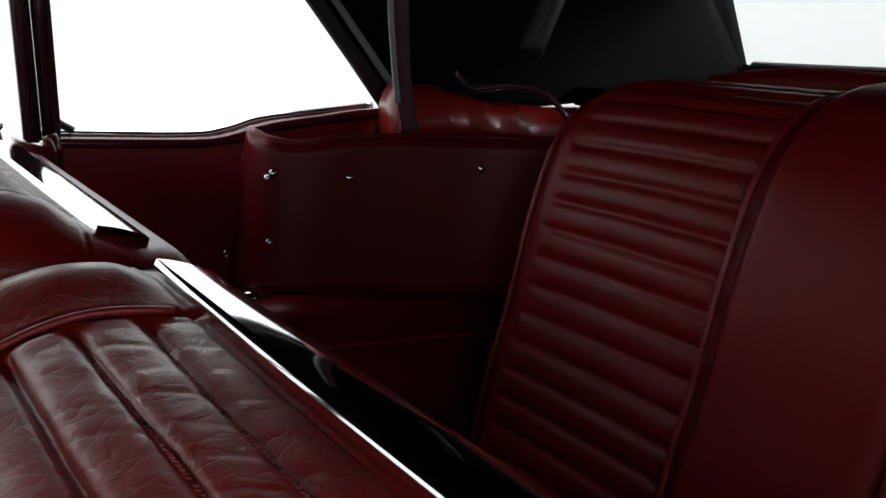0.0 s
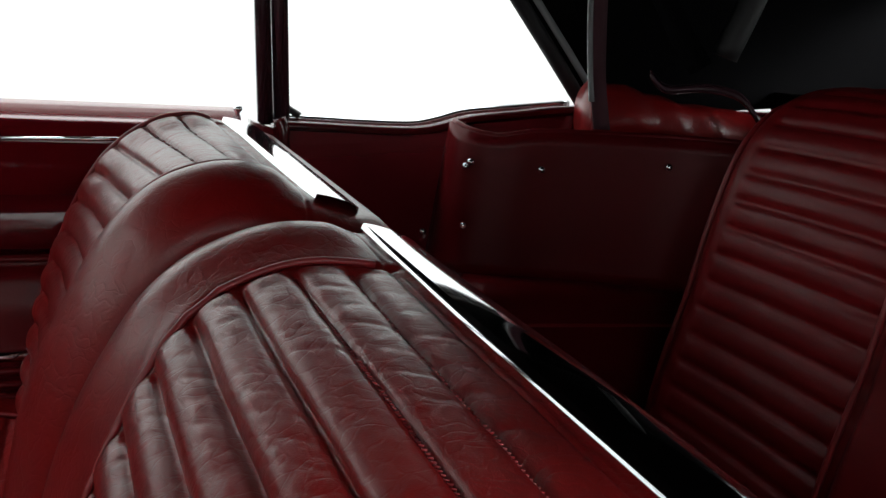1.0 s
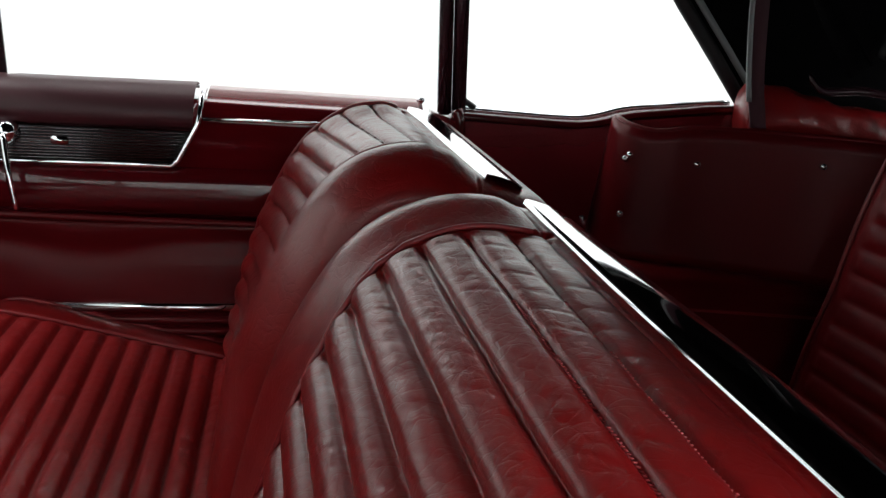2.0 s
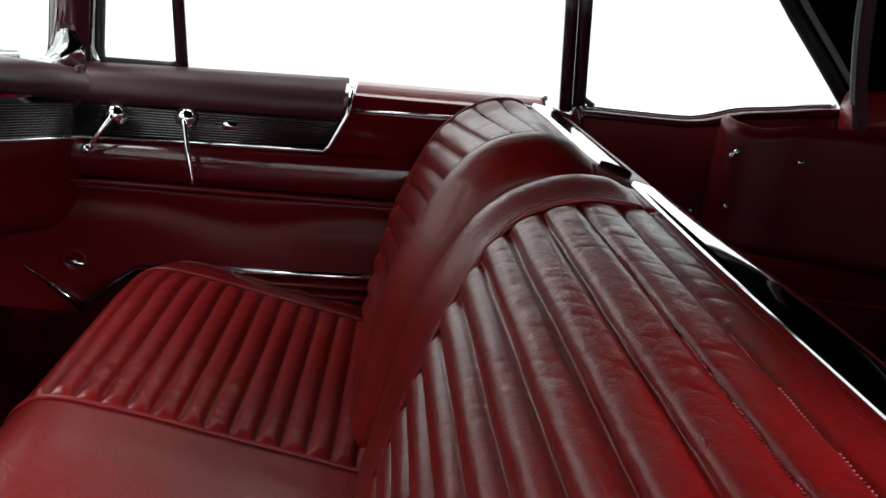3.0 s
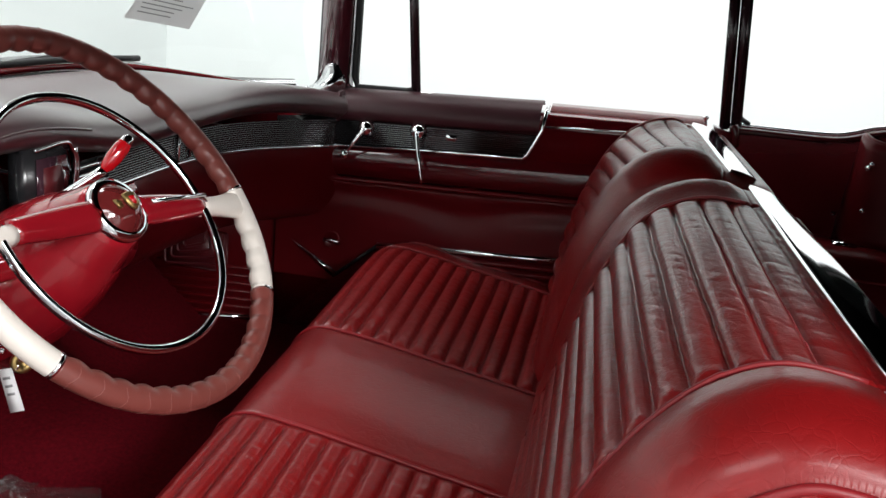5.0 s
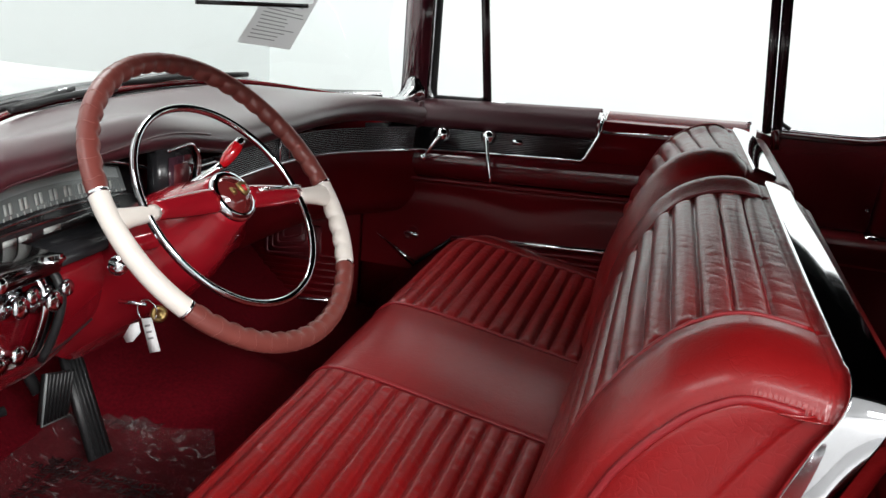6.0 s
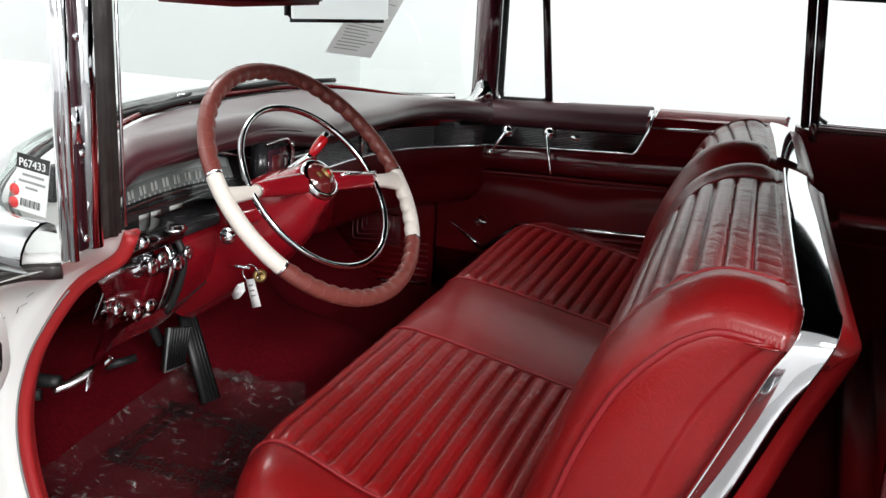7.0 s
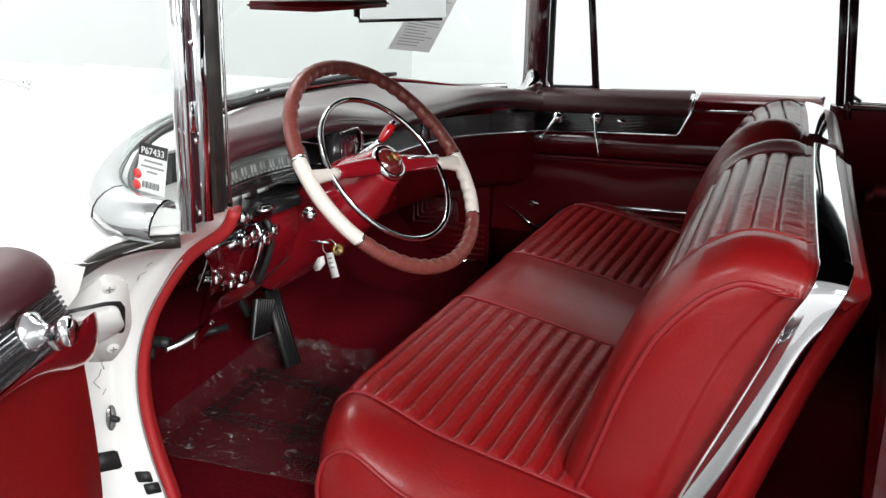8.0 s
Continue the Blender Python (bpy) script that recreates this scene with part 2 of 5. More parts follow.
def prism(outline, axis, a, b, bevel=0.0):
    """An outline of two coordinates pushed along an axis from a to b."""
    bm = bmesh.new()

    def put(p, w):
        return {"x": (w, p[0], p[1]), "y": (p[0], w, p[1]), "z": (p[0], p[1], w)}[axis]
    lo = [bm.verts.new(put(p, a)) for p in outline]
    hi = [bm.verts.new(put(p, b)) for p in outline]
    n = len(outline)
    for k in range(n):
        bm.faces.new((lo[k], lo[(k + 1) % n], hi[(k + 1) % n], hi[k]))
    bm.faces.new(lo[::-1])
    bm.faces.new(hi)
    bmesh.ops.recalc_face_normals(bm, faces=bm.faces)
    if bevel:
        bmesh.ops.bevel(bm, geom=bm.edges[:], offset=bevel, segments=2, affect="EDGES", clamp_overlap=True)
    return bm


def lathe(profile, centre, axis_dir, seg=24):
    """Rings of (radius, height) about an axis."""
    q = Vector((0, 0, 1)).rotation_difference(Vector(axis_dir).normalized())
    c = Vector(centre)
    bm = sheet(lambda u, v: c + q @ Vector((profile[v][0] * math.cos(u), profile[v][0] * math.sin(u), profile[v][1])), [2 * math.pi * k / seg for k in range(seg)], range(len(profile)), close_u=True)
    bmesh.ops.remove_doubles(bm, verts=bm.verts, dist=1e-6)
    return bm


# ---- the room ----
room = thing("room", "plain white photo studio room round the car", "room", kind="structure")
part("floor", box(-4.8, 7, -7, 7.5, -0.2, 0), ROOM_FLOOR, room, smooth=False)
part("wall_east", box(-4.8, 7, 7.5, 7.7, 0, 5), ROOM_WHITE, room, smooth=False)
part("wall_north", box(-4.8, -4.6, -7.2, 7.7, 0, 5), ROOM_WHITE, room, smooth=False)
part("wall_west", box(-4.8, 7, -7.2, -7, 0, 5), ROOM_GREY, room, smooth=False)
part("wall_south", box(7, 7.2, -7.2, 7.7, 0, 5), ROOM_WHITE, room, smooth=False)
part("ceiling", box(-4.8, 7.2, -7.2, 7.7, 5, 5.2), ROOM_CEILING, room, smooth=False)


def ramp(a, b, x):
    t = min(1, max(0, (x - a) / (b - a)))
    return t * t * (3 - 2 * t)


def rib(s, height, sharp=3.0):
    """The swell of a stitched pleat; s counts pleats."""
    f = s - math.floor(s)
    return height * (1 - abs(2 * f - 1) ** sharp)


def grid(pos, us, vs, push=None):
    """A sheet over pos(u, v), pushed along its own normal by push(u, v)."""
    pts = [[Vector(pos(u, v)) for v in vs] for u in us]
    nu, nv = len(us), len(vs)
    bm = bmesh.new()
    g = []
    for i in range(nu):
        row = []
        for j in range(nv):
            p = pts[i][j]
            if push:
                du = pts[min(i + 1, nu - 1)][j] - pts[max(i - 1, 0)][j]
                dv = pts[i][min(j + 1, nv - 1)] - pts[i][max(j - 1, 0)]
                n = du.cross(dv)
                if n.length > 1e-12:
                    p = p + n.normalized() * push(us[i], vs[j])
            row.append(bm.verts.new(p))
        g.append(row)
    for i in range(nu - 1):
        for j in range(nv - 1):
            bm.faces.new((g[i][j], g[i + 1][j], g[i + 1][j + 1], g[i][j + 1]))
    return bm, g


# ---- front bench seat ----
# side profiles from the cushion up the front to the trim strip, then down the back
DRIVER_IN = [(-.275, .62), (-.252, .73), (-.224, .85), (-.196, .95), (-.161, 1.024), (-.134, 1.059), (-.099, 1.083), (-.050, 1.098), (.019, 1.096), (.064, 1.082), (.086, 1.068), (.098, 1.05), (.075, .95), (.045, .80), (.015, .62)]
DRIVER_OUT = [(-.276, .60), (-.240, .70), (-.198, .83), (-.160, .918), (-.132, .962), (-.10, 1.0), (-.06, 1.035), (0, 1.060), (.093, 1.050), (.138, 1.041), (.160, 1.030), (.166, 1.01), (.143, .95), (.105, .85), (.03, .62)]
PASS_IN = [(-.285, .62), (-.270, .74), (-.245, .87), (-.215, .96), (-.182, 1.033), (-.150, 1.078), (-.113, 1.104), (-.06, 1.114), (.006, 1.096), (.048, 1.084), (.072, 1.078), (.082, 1.05), (.06, .95), (.03, .80), (0, .62)]
PASS_OUT = [(-.285, .62), (-.275, .75), (-.252, .89), (-.225, .98), (-.195, 1.045), (-.165, 1.084), (-.125, 1.112), (-.085, 1.122), (-.045, 1.119), (0, 1.108), (.025, 1.10), (.035, 1.07), (.02, .95), (0, .80), (-.02, .62)]
NF, NB = 330, 130
NPROF = NF + NB


def lerp2(a, b, w):
    return [((p[0] * (1 - w) + q[0] * w), 0.0, (p[1] * (1 - w) + q[1] * w)) for p, q in zip(a, b)]


def profile(inner, outer, w):
    pts = lerp2(inner, outer, w)
    return spline(pts[:9], NF) + spline(pts[8:], NB + 1)[1:]


def crease(u, s, seed, pitch=.042):
    """Puckers of old leather: each pleat swells between soft folds of its own."""
    n = math.floor(s)
    r = noise.noise(Vector((n * 7.31, seed, .5)))
    w = u / (pitch * (1 + .35 * r)) + 5 * r + .45 * noise.noise(Vector((u * 11, n * 3.7, seed))) + .25 * (s - n)
    f = w - math.floor(w)
    deep = .25 + .75 * ramp(-.25, .35, noise.noise(Vector((math.floor(w) * 3.1, n * 1.7, seed + 9))))
    h = -.0015 * deep * math.exp(-((f - .5) / .07) ** 2)
    v = noise.noise(Vector((u * 42, s * .9, seed + 30)))
    return h - .0006 * math.exp(-(v / .09) ** 2)


def backrest(seat, sign, y_in, y_out, inner, outer, trim_in, ends, first_seam=.135, last_seam=.138):
    """One half of the split backrest; sign is the side it reaches to, trim_in where its bright strip begins."""
    width = abs(y_out - y_in)
    r0, r1 = .060, .050
    ks = sorted(set([0, .003, .008, .014, .021] + lin(.028, width - .052, 200) + [width - d for d in (.044, .036, .028, .020, .013, .007, .003, 0)]))

    def weight(k):
        return min(1.02, max(0, k / (width - .03)) ** 1.15)

    rows = {k: profile(inner, outer, weight(k)) for k in ks}
    bm = bmesh.new()
    rings = []
    pitch, last = .0405, NF - 1

    def seams(t):
        """Where the pleats begin and end across the half, wider apart towards the foot."""
        low = 1 - ramp(.45, .80, t)
        return first_seam + .045 * low, width - last_seam + .03 * low

    def count(k, t, length):
        """Pleats counted from the trim strip downwards."""
        first = .042 + .020 * weight(k)
        d = (1 - t) * length
        return d / first if d < first else 1 + (d - first) / pitch

    for k in ks:
        pr = rows[k]
        length = sum((q - p).length for p, q in zip(pr[:last], pr[1:NF]))
        ins = 0.0
        if k < r0:
            ins = .036 * (1 - math.sqrt(max(0, 1 - (1 - k / r0) ** 2)))
        if k > width - r1:
            ins = .038 * (1 - math.sqrt(max(0, 1 - ((k - width + r1) / r1) ** 2)))
        ring = []
        for j, p in enumerate(pr):
            d = (pr[min(j + 1, NPROF - 1)] - pr[max(j - 1, 0)]).normalized()
            n = Vector((-d.z, 0, d.x))
            push = -ins
            t = j / last
            if t < 1:
                # pleats across the middle, plain bolsters either side
                seam_a, seam_b = seams(t)
                inside = ramp(seam_a - .002, seam_a + .016, k) * (1 - ramp(seam_b - .016, seam_b + .002, k))
                top = ramp(1.0, .985, t)
                s = count(k, t, length) + .03 * noise.noise(Vector((k * 7, t * 9, 5.0)))
                tall = (.0110 - .0062 * ramp(5.0, 1.0, s)) * (1 if sign < 0 else .75)
                push += inside * (rib(s, tall, 2.4 + 1.4 * ramp(4, 1, s)) - .006) * top
                for sm in (seam_a, seam_b):
                    push -= .0050 * math.exp(-((k - sm) / .0045) ** 2) * top
                push += .012 * math.exp(-((k - .075) / .038) ** 2) * ramp(0.1, .5, t) * ramp(1.0, .93, t)
                push += .008 * math.exp(-((k - width + .085) / .038) ** 2) * ramp(1.0, .93, t)
                push += .0004 * noise.noise(Vector((k * 40, s * 1.2, 3.0 * sign))) * inside
                push += .5 * crease(k, s, 3.0 * sign, .024 + .012 * ramp(6, 1, s)) * inside * ramp(1.0, .97, t)
                near = abs(s - round(s)) * pitch
                push -= .0026 * math.exp(-(near / .0022) ** 2) * inside * top
                # the seam that closes the cover beside the strip
                push -= .0030 * math.exp(-(((1 - t) * length - .013) / .0016) ** 2) * ramp(0, .02, k)
                push += .0007 * noise.noise(Vector((k * 55, (1 - t) * 60, 8.0))) * ramp(.03, .014, (1 - t) * length)
            q = p + n * push
            ring.append(bm.verts.new((q.x, y_in + sign * k, q.z)))
        rings.append(ring)
    for a, b in zip(rings, rings[1:]):
        for j in range(NPROF - 1):
            bm.faces.new((a[j], b[j], b[j + 1], a[j + 1]))
    bm.faces.new(rings[0])
    # the outer end: a padded front field, a flat band and a padded rear field
    rim = [v.co.copy() for v in rings[-1]]
    ws = lin(0, 1, 41)
    n_end = NB + 90

    def swell(w, g):
        top = ramp(0, .16, g)
        if w < .52:
            h = .012 * max(0, math.sin(math.pi * w / .52)) ** .55
        elif w < .80:
            h = -.002
        else:
            h = .012 * max(0, math.sin(math.pi * (w - .80) / .20)) ** .6
        return h * top

    prev = None
    for i in range(n_end):
        g = i / (n_end - 1)
        fi, ri = int(round(last * (1 - g))), int(round(last + (NPROF - 1 - last) * g))
        f, r = rim[fi], rim[ri]
        row = [rings[-1][fi]]
        for w in ws[1:-1]:
            q = f.lerp(r, w)
            q.y += sign * (swell(w, g) + .0015 * noise.noise(Vector((q.x * 14, q.z * 14, 2.0))))
            row.append(bm.verts.new(q))
        row.append(rings[-1][ri])
        if prev:
            for m in range(len(ws) - 1):
                quad = []
                for v in (prev[m], row[m], row[m + 1], prev[m + 1]):
                    if v not in quad:
                        quad.append(v)
                if len(quad) > 2:
                    bm.faces.new(quad)
        prev = row
    place = [[v.co.copy() for v in ring] for ring in rings]
    ob = part("backrest", bm, LEATHER, seat, "red leather backrest half with stitched cross pleats")

    def skin(k, j, out=0.0):
        """A place on the cover, k in from the split and j along its profile."""
        ring = place[min(range(len(ks)), key=lambda c: abs(ks[c] - k))]
        d = (ring[min(j + 2, NPROF - 1)] - ring[max(j - 2, 0)]).normalized()
        return ring[j] + Vector((-d.z, 0, d.x)) * out

    # piping round the end panel and along both edges of the pleated field
    part("piping", tube([rim[j] + Vector((-.001, sign * .002, .001)) for j in range(0, NF - 12, 6)], .0050, 8), PIPING, ob)
    for side in (0, 1):
        part("piping", tube([skin(seams(j / last)[side], j, .0042) for j in range(12, NF - 10, 5)], .0030, 6), PIPING, ob)
    # stitches along the two seams nearest the strip
    st = bmesh.new()
    for whole in (1, 2):
        for k in lin(first_seam + .015, width - last_seam - .012, 150):
            pr = rows[min(ks, key=lambda c: abs(c - k))]
            length = sum((q - p).length for p, q in zip(pr[:last], pr[1:NF]))
            d = .042 + .020 * weight(k) + (whole - 1) * pitch
            p = skin(k, int(last * (1 - d / length)), .0012)
            bmesh.ops.create_cube(st, size=1, matrix=Matrix.Translation((p.x, p.y, p.z)) @ Matrix.Rotation(.5 * sign, 4, "Z") @ Matrix.Diagonal((.0030, .0010, .0012, 1)))
    tagged(part("stitching", st, PIPING, ob), kind="stuff")
    # bright strip over the top, bent down over the outer end where the frames of the seat carry it
    left, right = [], []
    for k in lin(trim_in, width - .055, 26):
        a, b = (Vector(lerp2(inner, outer, min(1, weight(k)))[i]) for i in (8, 9))
        left.append(Vector((a.x, y_in + sign * k, a.z + .006)))
        right.append(Vector((b.x, y_in + sign * k, b.z + .006)))
    for lx, lz, rx, rz, o in ends:
        left.append(Vector((lx, y_out + sign * o, lz)))
        right.append(Vector((rx, y_out + sign * o, rz)))
    n_strip, drop_end = 110, len(ends)
    L, R = spline(left, n_strip), spline(right, n_strip)

    def strip(i, v):
        a, b = L[i], R[i]
        ac = b - a
        al = L[min(i + 1, n_strip - 1)] - L[max(i - 1, 0)]
        n = ac.cross(al).normalized()
        if n.dot(Vector((0, sign, 1))) < 0:
            n = -n
        w = (0, .012, .05, .2, .35, .5, .65, .8, .94, .985, 1)[v]
        far = i / n_strip
        crown = .0022 + .0083 * ramp(.64, .72, far) * (drop_end > 0)
        lean = .0065 * w * ramp(.02, .30, far) * ramp(.72, .60, far) * (drop_end > 0)
        return a + ac * w + n * (lean + ((crown * (1 - (2 * w - 1) ** 2)) if 0 < v < 10 else -.0065))
    part("trim_strip", sheet(strip, range(n_strip), range(11)), CHROME, ob, "polished chrome trim strip")


front_seat = thing("front_bench", "red leather front bench seat with split backrest and chrome trim", "car seat", (0, 0, 0))
BEND = ((.093, 1.057, .138, 1.048, -.045), (.0935, 1.051, .138, 1.043, -.012), (.091, 1.036, .136, 1.032, .004), (.083, 1.016, .129, 1.015, .012), (.061, .975, .110, .972, .015), (.006, .84, .062, .85, .016), (-.052, .70, .002, .70, .016), (-.09, .60, -.04, .60, .016))
backrest(front_seat, -1, .172, -.658, DRIVER_IN, DRIVER_OUT, .033, BEND)
backrest(front_seat, 1, .190, .690, PASS_IN, PASS_OUT, .053, (), .105, .075)
# hinge bracket in the gap between the two backrests
part("gap_bracket", box(-.03, .072, .120, .262, .95, 1.076, .01), RUBBER, front_seat, "black gap between the backrest halves")
part("gap_button", lathe([(0, .005), (.003, .0045), (.005, .002), (.005, -.01), (0, -.01)], (.006, .146, 1.088), (0, 0, 1), 14), CHROME, front_seat)

CUSH = [(-.60, .50), (-.650, .54), (-.678, .60), (-.688, .66), (-.682, .71), (-.664, .742), (-.63, .759), (-.55, .752), (-.467, .738), (-.38, .722), (-.30, .708), (-.10, .67)]
NC = 300
cprof = spline([(x, 0, z) for x, z in CUSH], NC)
CY0, CY1, CM = -.795, .70, -.035


def cushion_pos(y, j):
    p = cprof[j]
    a = abs(y - CM)
    x = p.x + .055 * max(0, (a - .56) / .20) ** 2 * ramp(-.45, -.66, p.x)
    z = p.z + .045 * y * ramp(.50, .70, p.z)
    if y < 0:
        z -= .028 * ramp(-.64, -.45, p.x) * min(1.1, a / .65) ** 2
    q = max(0, a - .665) / .10
    z -= .07 * (1 - math.sqrt(max(0, 1 - min(1, q) ** 2))) * ramp(.50, .66, p.z)
    return (x, y, z)


def cushion_push(y, j):
    p = cprof[j]
    h = 0.0
    for a, b in ((-.672, -.182), (.140, .610)):
        inside = ramp(a - .002, a + .022, y) * (1 - ramp(b - .022, b + .002, y))
        if inside > 0 and j > NC * .21:
            s = (p.x + .668) / .0315
            if -.668 < p.x:
                h += inside * (rib(s + .035 * noise.noise(Vector((y * 7, s * .6, 9.0))), .0092, 2.6) - .0035) * ramp(-.668, -.64, p.x)
                h += inside * .0007 * noise.noise(Vector((y * 40, s * 1.3, 1.0)))
                h += crease(y, s, 11.0, .026) * inside
                h -= .0022 * math.exp(-((s - round(s)) * .0315 / .0026) ** 2) * inside * ramp(-.668, -.64, p.x)
        for sm in (a, b):
            h -= .005 * math.exp(-((y - sm) / .004) ** 2) * (1 if j > NC * .16 else 0)
    h += .004 * math.exp(-((y + .03) / .12) ** 4) * ramp(-.70, -.6, p.x)
    return h


cy = lin(CY0, -.70, 14) + lin(-.693, .623, 300) + lin(.630, CY1, 9)
bm, g = grid(cushion_pos, cy, list(range(NC)), lambda y, j: -cushion_push(y, j))
side = [g[0][j] for j in range(NC)]
for row, flip in ((g[0], 1), (g[-1], -1)):
    low = [bm.verts.new((v.co.x, v.co.y * .985, min(.50, v.co.z))) for v in row]
    for j in range(NC - 1):
        bm.faces.new((row[j], row[j + 1], low[j + 1], low[j]))
cushion = part("cushion", bm, LEATHER, front_seat, "red leather bench cushion, pleated either side of a plain middle")
for a in (-.672, -.182, .140, .610):
    pts = []
    for j in range(73, 294, 5):
        x, y, z = cushion_pos(a, j)
        pts.append((x, y, z + .001))
    part("piping", tube(pts, .0032, 8), PIPING, cushion)
pts = [Vector(cushion_pos(.690, j)) + Vector((0, .004, .001)) for j in range(54, 296, 6)]
part("piping", tube(pts, .004, 8), PIPING, cushion)
pts = [Vector(cushion_pos(-.792, j)) + Vector((0, -.002, .001)) for j in range(40, 262, 6)]
part("piping", tube(pts, .004, 8), PIPING, cushion)
part("seat_base", box(-.60, -.05, -.66, .66, .515, .56, .01), RUBBER, front_seat, "black seat base on the floor")
part("seat_back_panel", box(-.03, .0, -.60, .60, .52, .64, .01), LEATHER_DK, front_seat)

# ---- rear bench seat ----
rear_seat = thing("rear_bench", "dark red leather rear bench seat with horizontal pleats", "car seat")
RPROF = [(.50, .62), (.524, .755), (.54, .86), (.561, .949), (.58, 1.058), (.608, 1.155), (.645, 1.208), (.69, 1.234), (.755, 1.244), (.83, 1.240), (.89, 1.222)]
rprof = spline([(x, 0, z) for x, z in RPROF], 220)


def rear_pos(y, j):
    p = rprof[j]
    q = max(0, abs(y) - .430) / .050
    ins = .060 * (1 - math.sqrt(max(0, 1 - min(1, q) ** 2)))
    d = (rprof[min(j + 1, 219)] - rprof[max(j - 1, 0)]).normalized()
    return (p.x + d.z * ins, y, p.z - d.x * ins - .012 * (abs(y) / .48) ** 3)


def rear_push(y, j):
    a, b = .112, .418
    ay = abs(y)
    inside = ramp(a, a + .014, ay) * (1 - ramp(b - .014, b, ay))
    s = j / 219 * 23.5
    h = inside * (rib(s, .0070, 3.0) - .003) * ramp(218, 196, j)
    h += .020 * (1 - ramp(a - .030, a - .004, ay)) * ramp(219, 195, j)
    h -= .005 * math.exp(-((ay - a) / .004) ** 2)
    h += .004 * math.exp(-((ay - .425) / .015) ** 2)
    h += inside * .0009 * noise.noise(Vector((y * 30, s * .8, 7.0)))
    return h


ry = lin(-.480, -.430, 12) + lin(-.424, .424, 134) + lin(.430, .480, 12)
bm, g = grid(rear_pos, ry, list(range(220)), lambda y, j: -rear_push(y, j))
rb = part("backrest", bm, LEATHER_REAR, rear_seat, "pleated red leather rear backrest with plain middle")
rb.modifiers.new("thick", "SOLIDIFY").thickness = .02
for sy in (-1, 1):
    part("piping", tube([Vector(rear_pos(sy * .466, j)) + Vector((-.006, 0, .003)) for j in range(4, 206, 5)], .0045, 8), PIPING, rb)
    part("piping", tube([(rear_pos(.108, j)[0] - .012, sy * .110, rear_pos(.1, j)[2] + .006) for j in range(4, 200, 5)], .0035, 8), PIPING, rb)
part("cushion", box(.20, .56, -.50, .50, .52, .70, .05, 4), LEATHER_REAR, rear_seat, "dark red leather rear cushion")
part("shelf_roll", tube([(.90, -.46, 1.215), (.90, -.2, 1.247), (.90, .12, 1.250), (.90, .33, 1.248), (.89, .46, 1.228)], .022, 12, n=30), LEATHER_REAR, rear_seat, "red leather roll behind the rear seat")

# ---- passenger side: door, quarter panel, rear arm panel ----
door = thing("door_1", "closed passenger door, dark red vinyl and shade-darkened red paint with chrome trim", "car door", kind="structure")


def plate(pts, y0, y1, bevel=0.0):
    return prism(pts, "y", y0, y1, bevel)


part("inner_skin", plate([(-.94, .52), (-.03, .52), (-.005, 1.098), (-.36, 1.092), (-.80, 1.076), (-.94, 1.06)], .725, .80), PAINT_RED, door)
# padded cap over the sill
CAPX = lin(-.798, -.350, 20)
CAPS = [(.800, .0), (.792, 0.006), (.765, .012), (.735, .008), (.712, -.008), (.702, -.028), (.702, -.048), (.720, -.056)]


def cap_pos(x, k):
    y, dz = CAPS[k]
    return (x, y, 1.084 + (x + .80) * .048 + dz)


part("door_cap", sheet(cap_pos, CAPX, range(8)), VINYL_CAP, door, "dark maroon padded vinyl door cap")
part("cap_end", plate([(-.798, 1.028), (-.790, 1.028), (-.790, 1.092), (-.798, 1.092)], .704, .80), VINYL_CAP, door)


def band_z(x, top):
    return (1.030 + (x + .778) * .0576) if top else (.973 + (x + .853) * .050)


# black ribbed band with its bright frame
band = part("ribbed_band", plate([(-.853, .973), (-.374, .997), (-.352, 1.048), (-.790, 1.030)], .706, .73), BLACKBAND, door, "black ribbed metal band")
for i in range(12):
    f = (i + .5) / 12
    xa, xb = -.853 + f * .063, -.374 + f * .020
    za, zb = .973 + f * .057, .997 + f * .051
    part("rib", tube([(xa + .004, .7052, za), (xb - .003, .7052, zb)], .0013, 6), BANDRIB, band)
part("band_end", plate([(-.938, .958), (-.853, .970), (-.788, 1.032), (-.80, 1.040), (-.938, 1.022)], .7125, .7245), BLACKBAND, band, "black band end against the dash")
for i in range(12):
    f = (i + .5) / 12
    part("rib", tube([(-.937, .7118, .960 + f * .055), (-.858 + f * .063, .7118, .971 + f * .057)], .0013, 6), BANDRIB, band)
fr = [(-.853, .703, .972), (-.378, .703, .996), (-.368, .703, 1.004), (-.342, .703, 1.062), (-.339, .715, 1.100), (-.339, .76, 1.108)]
part("chrome_frame", tube(fr, .0042, 8), CHROME, door, "chrome frame strip")
part("chrome_bead", tube([(-.336, .715, 1.068), (-.03, .722, 1.082)], .003, 8), CHROME, door)
part("sill_top", sheet(lambda x, k: (x, (.80, .785, .76, .738, .724, .722)[k], 1.104 + (x + .335) * .028 + (.006, .004, -.001, -.010, -.022, -.040)[k]), lin(-.334, -.004, 10), range(6)), PAINT_RED, door)
part("sill_trim", tube([(-.335, .799, 1.108), (-.02, .799, 1.116)], .0018, 8), CHROME, door)
part("sill_trim", tube([(-.80, .80, 1.092), (-.35, .795, 1.108)], .004, 8), CHROME, door)


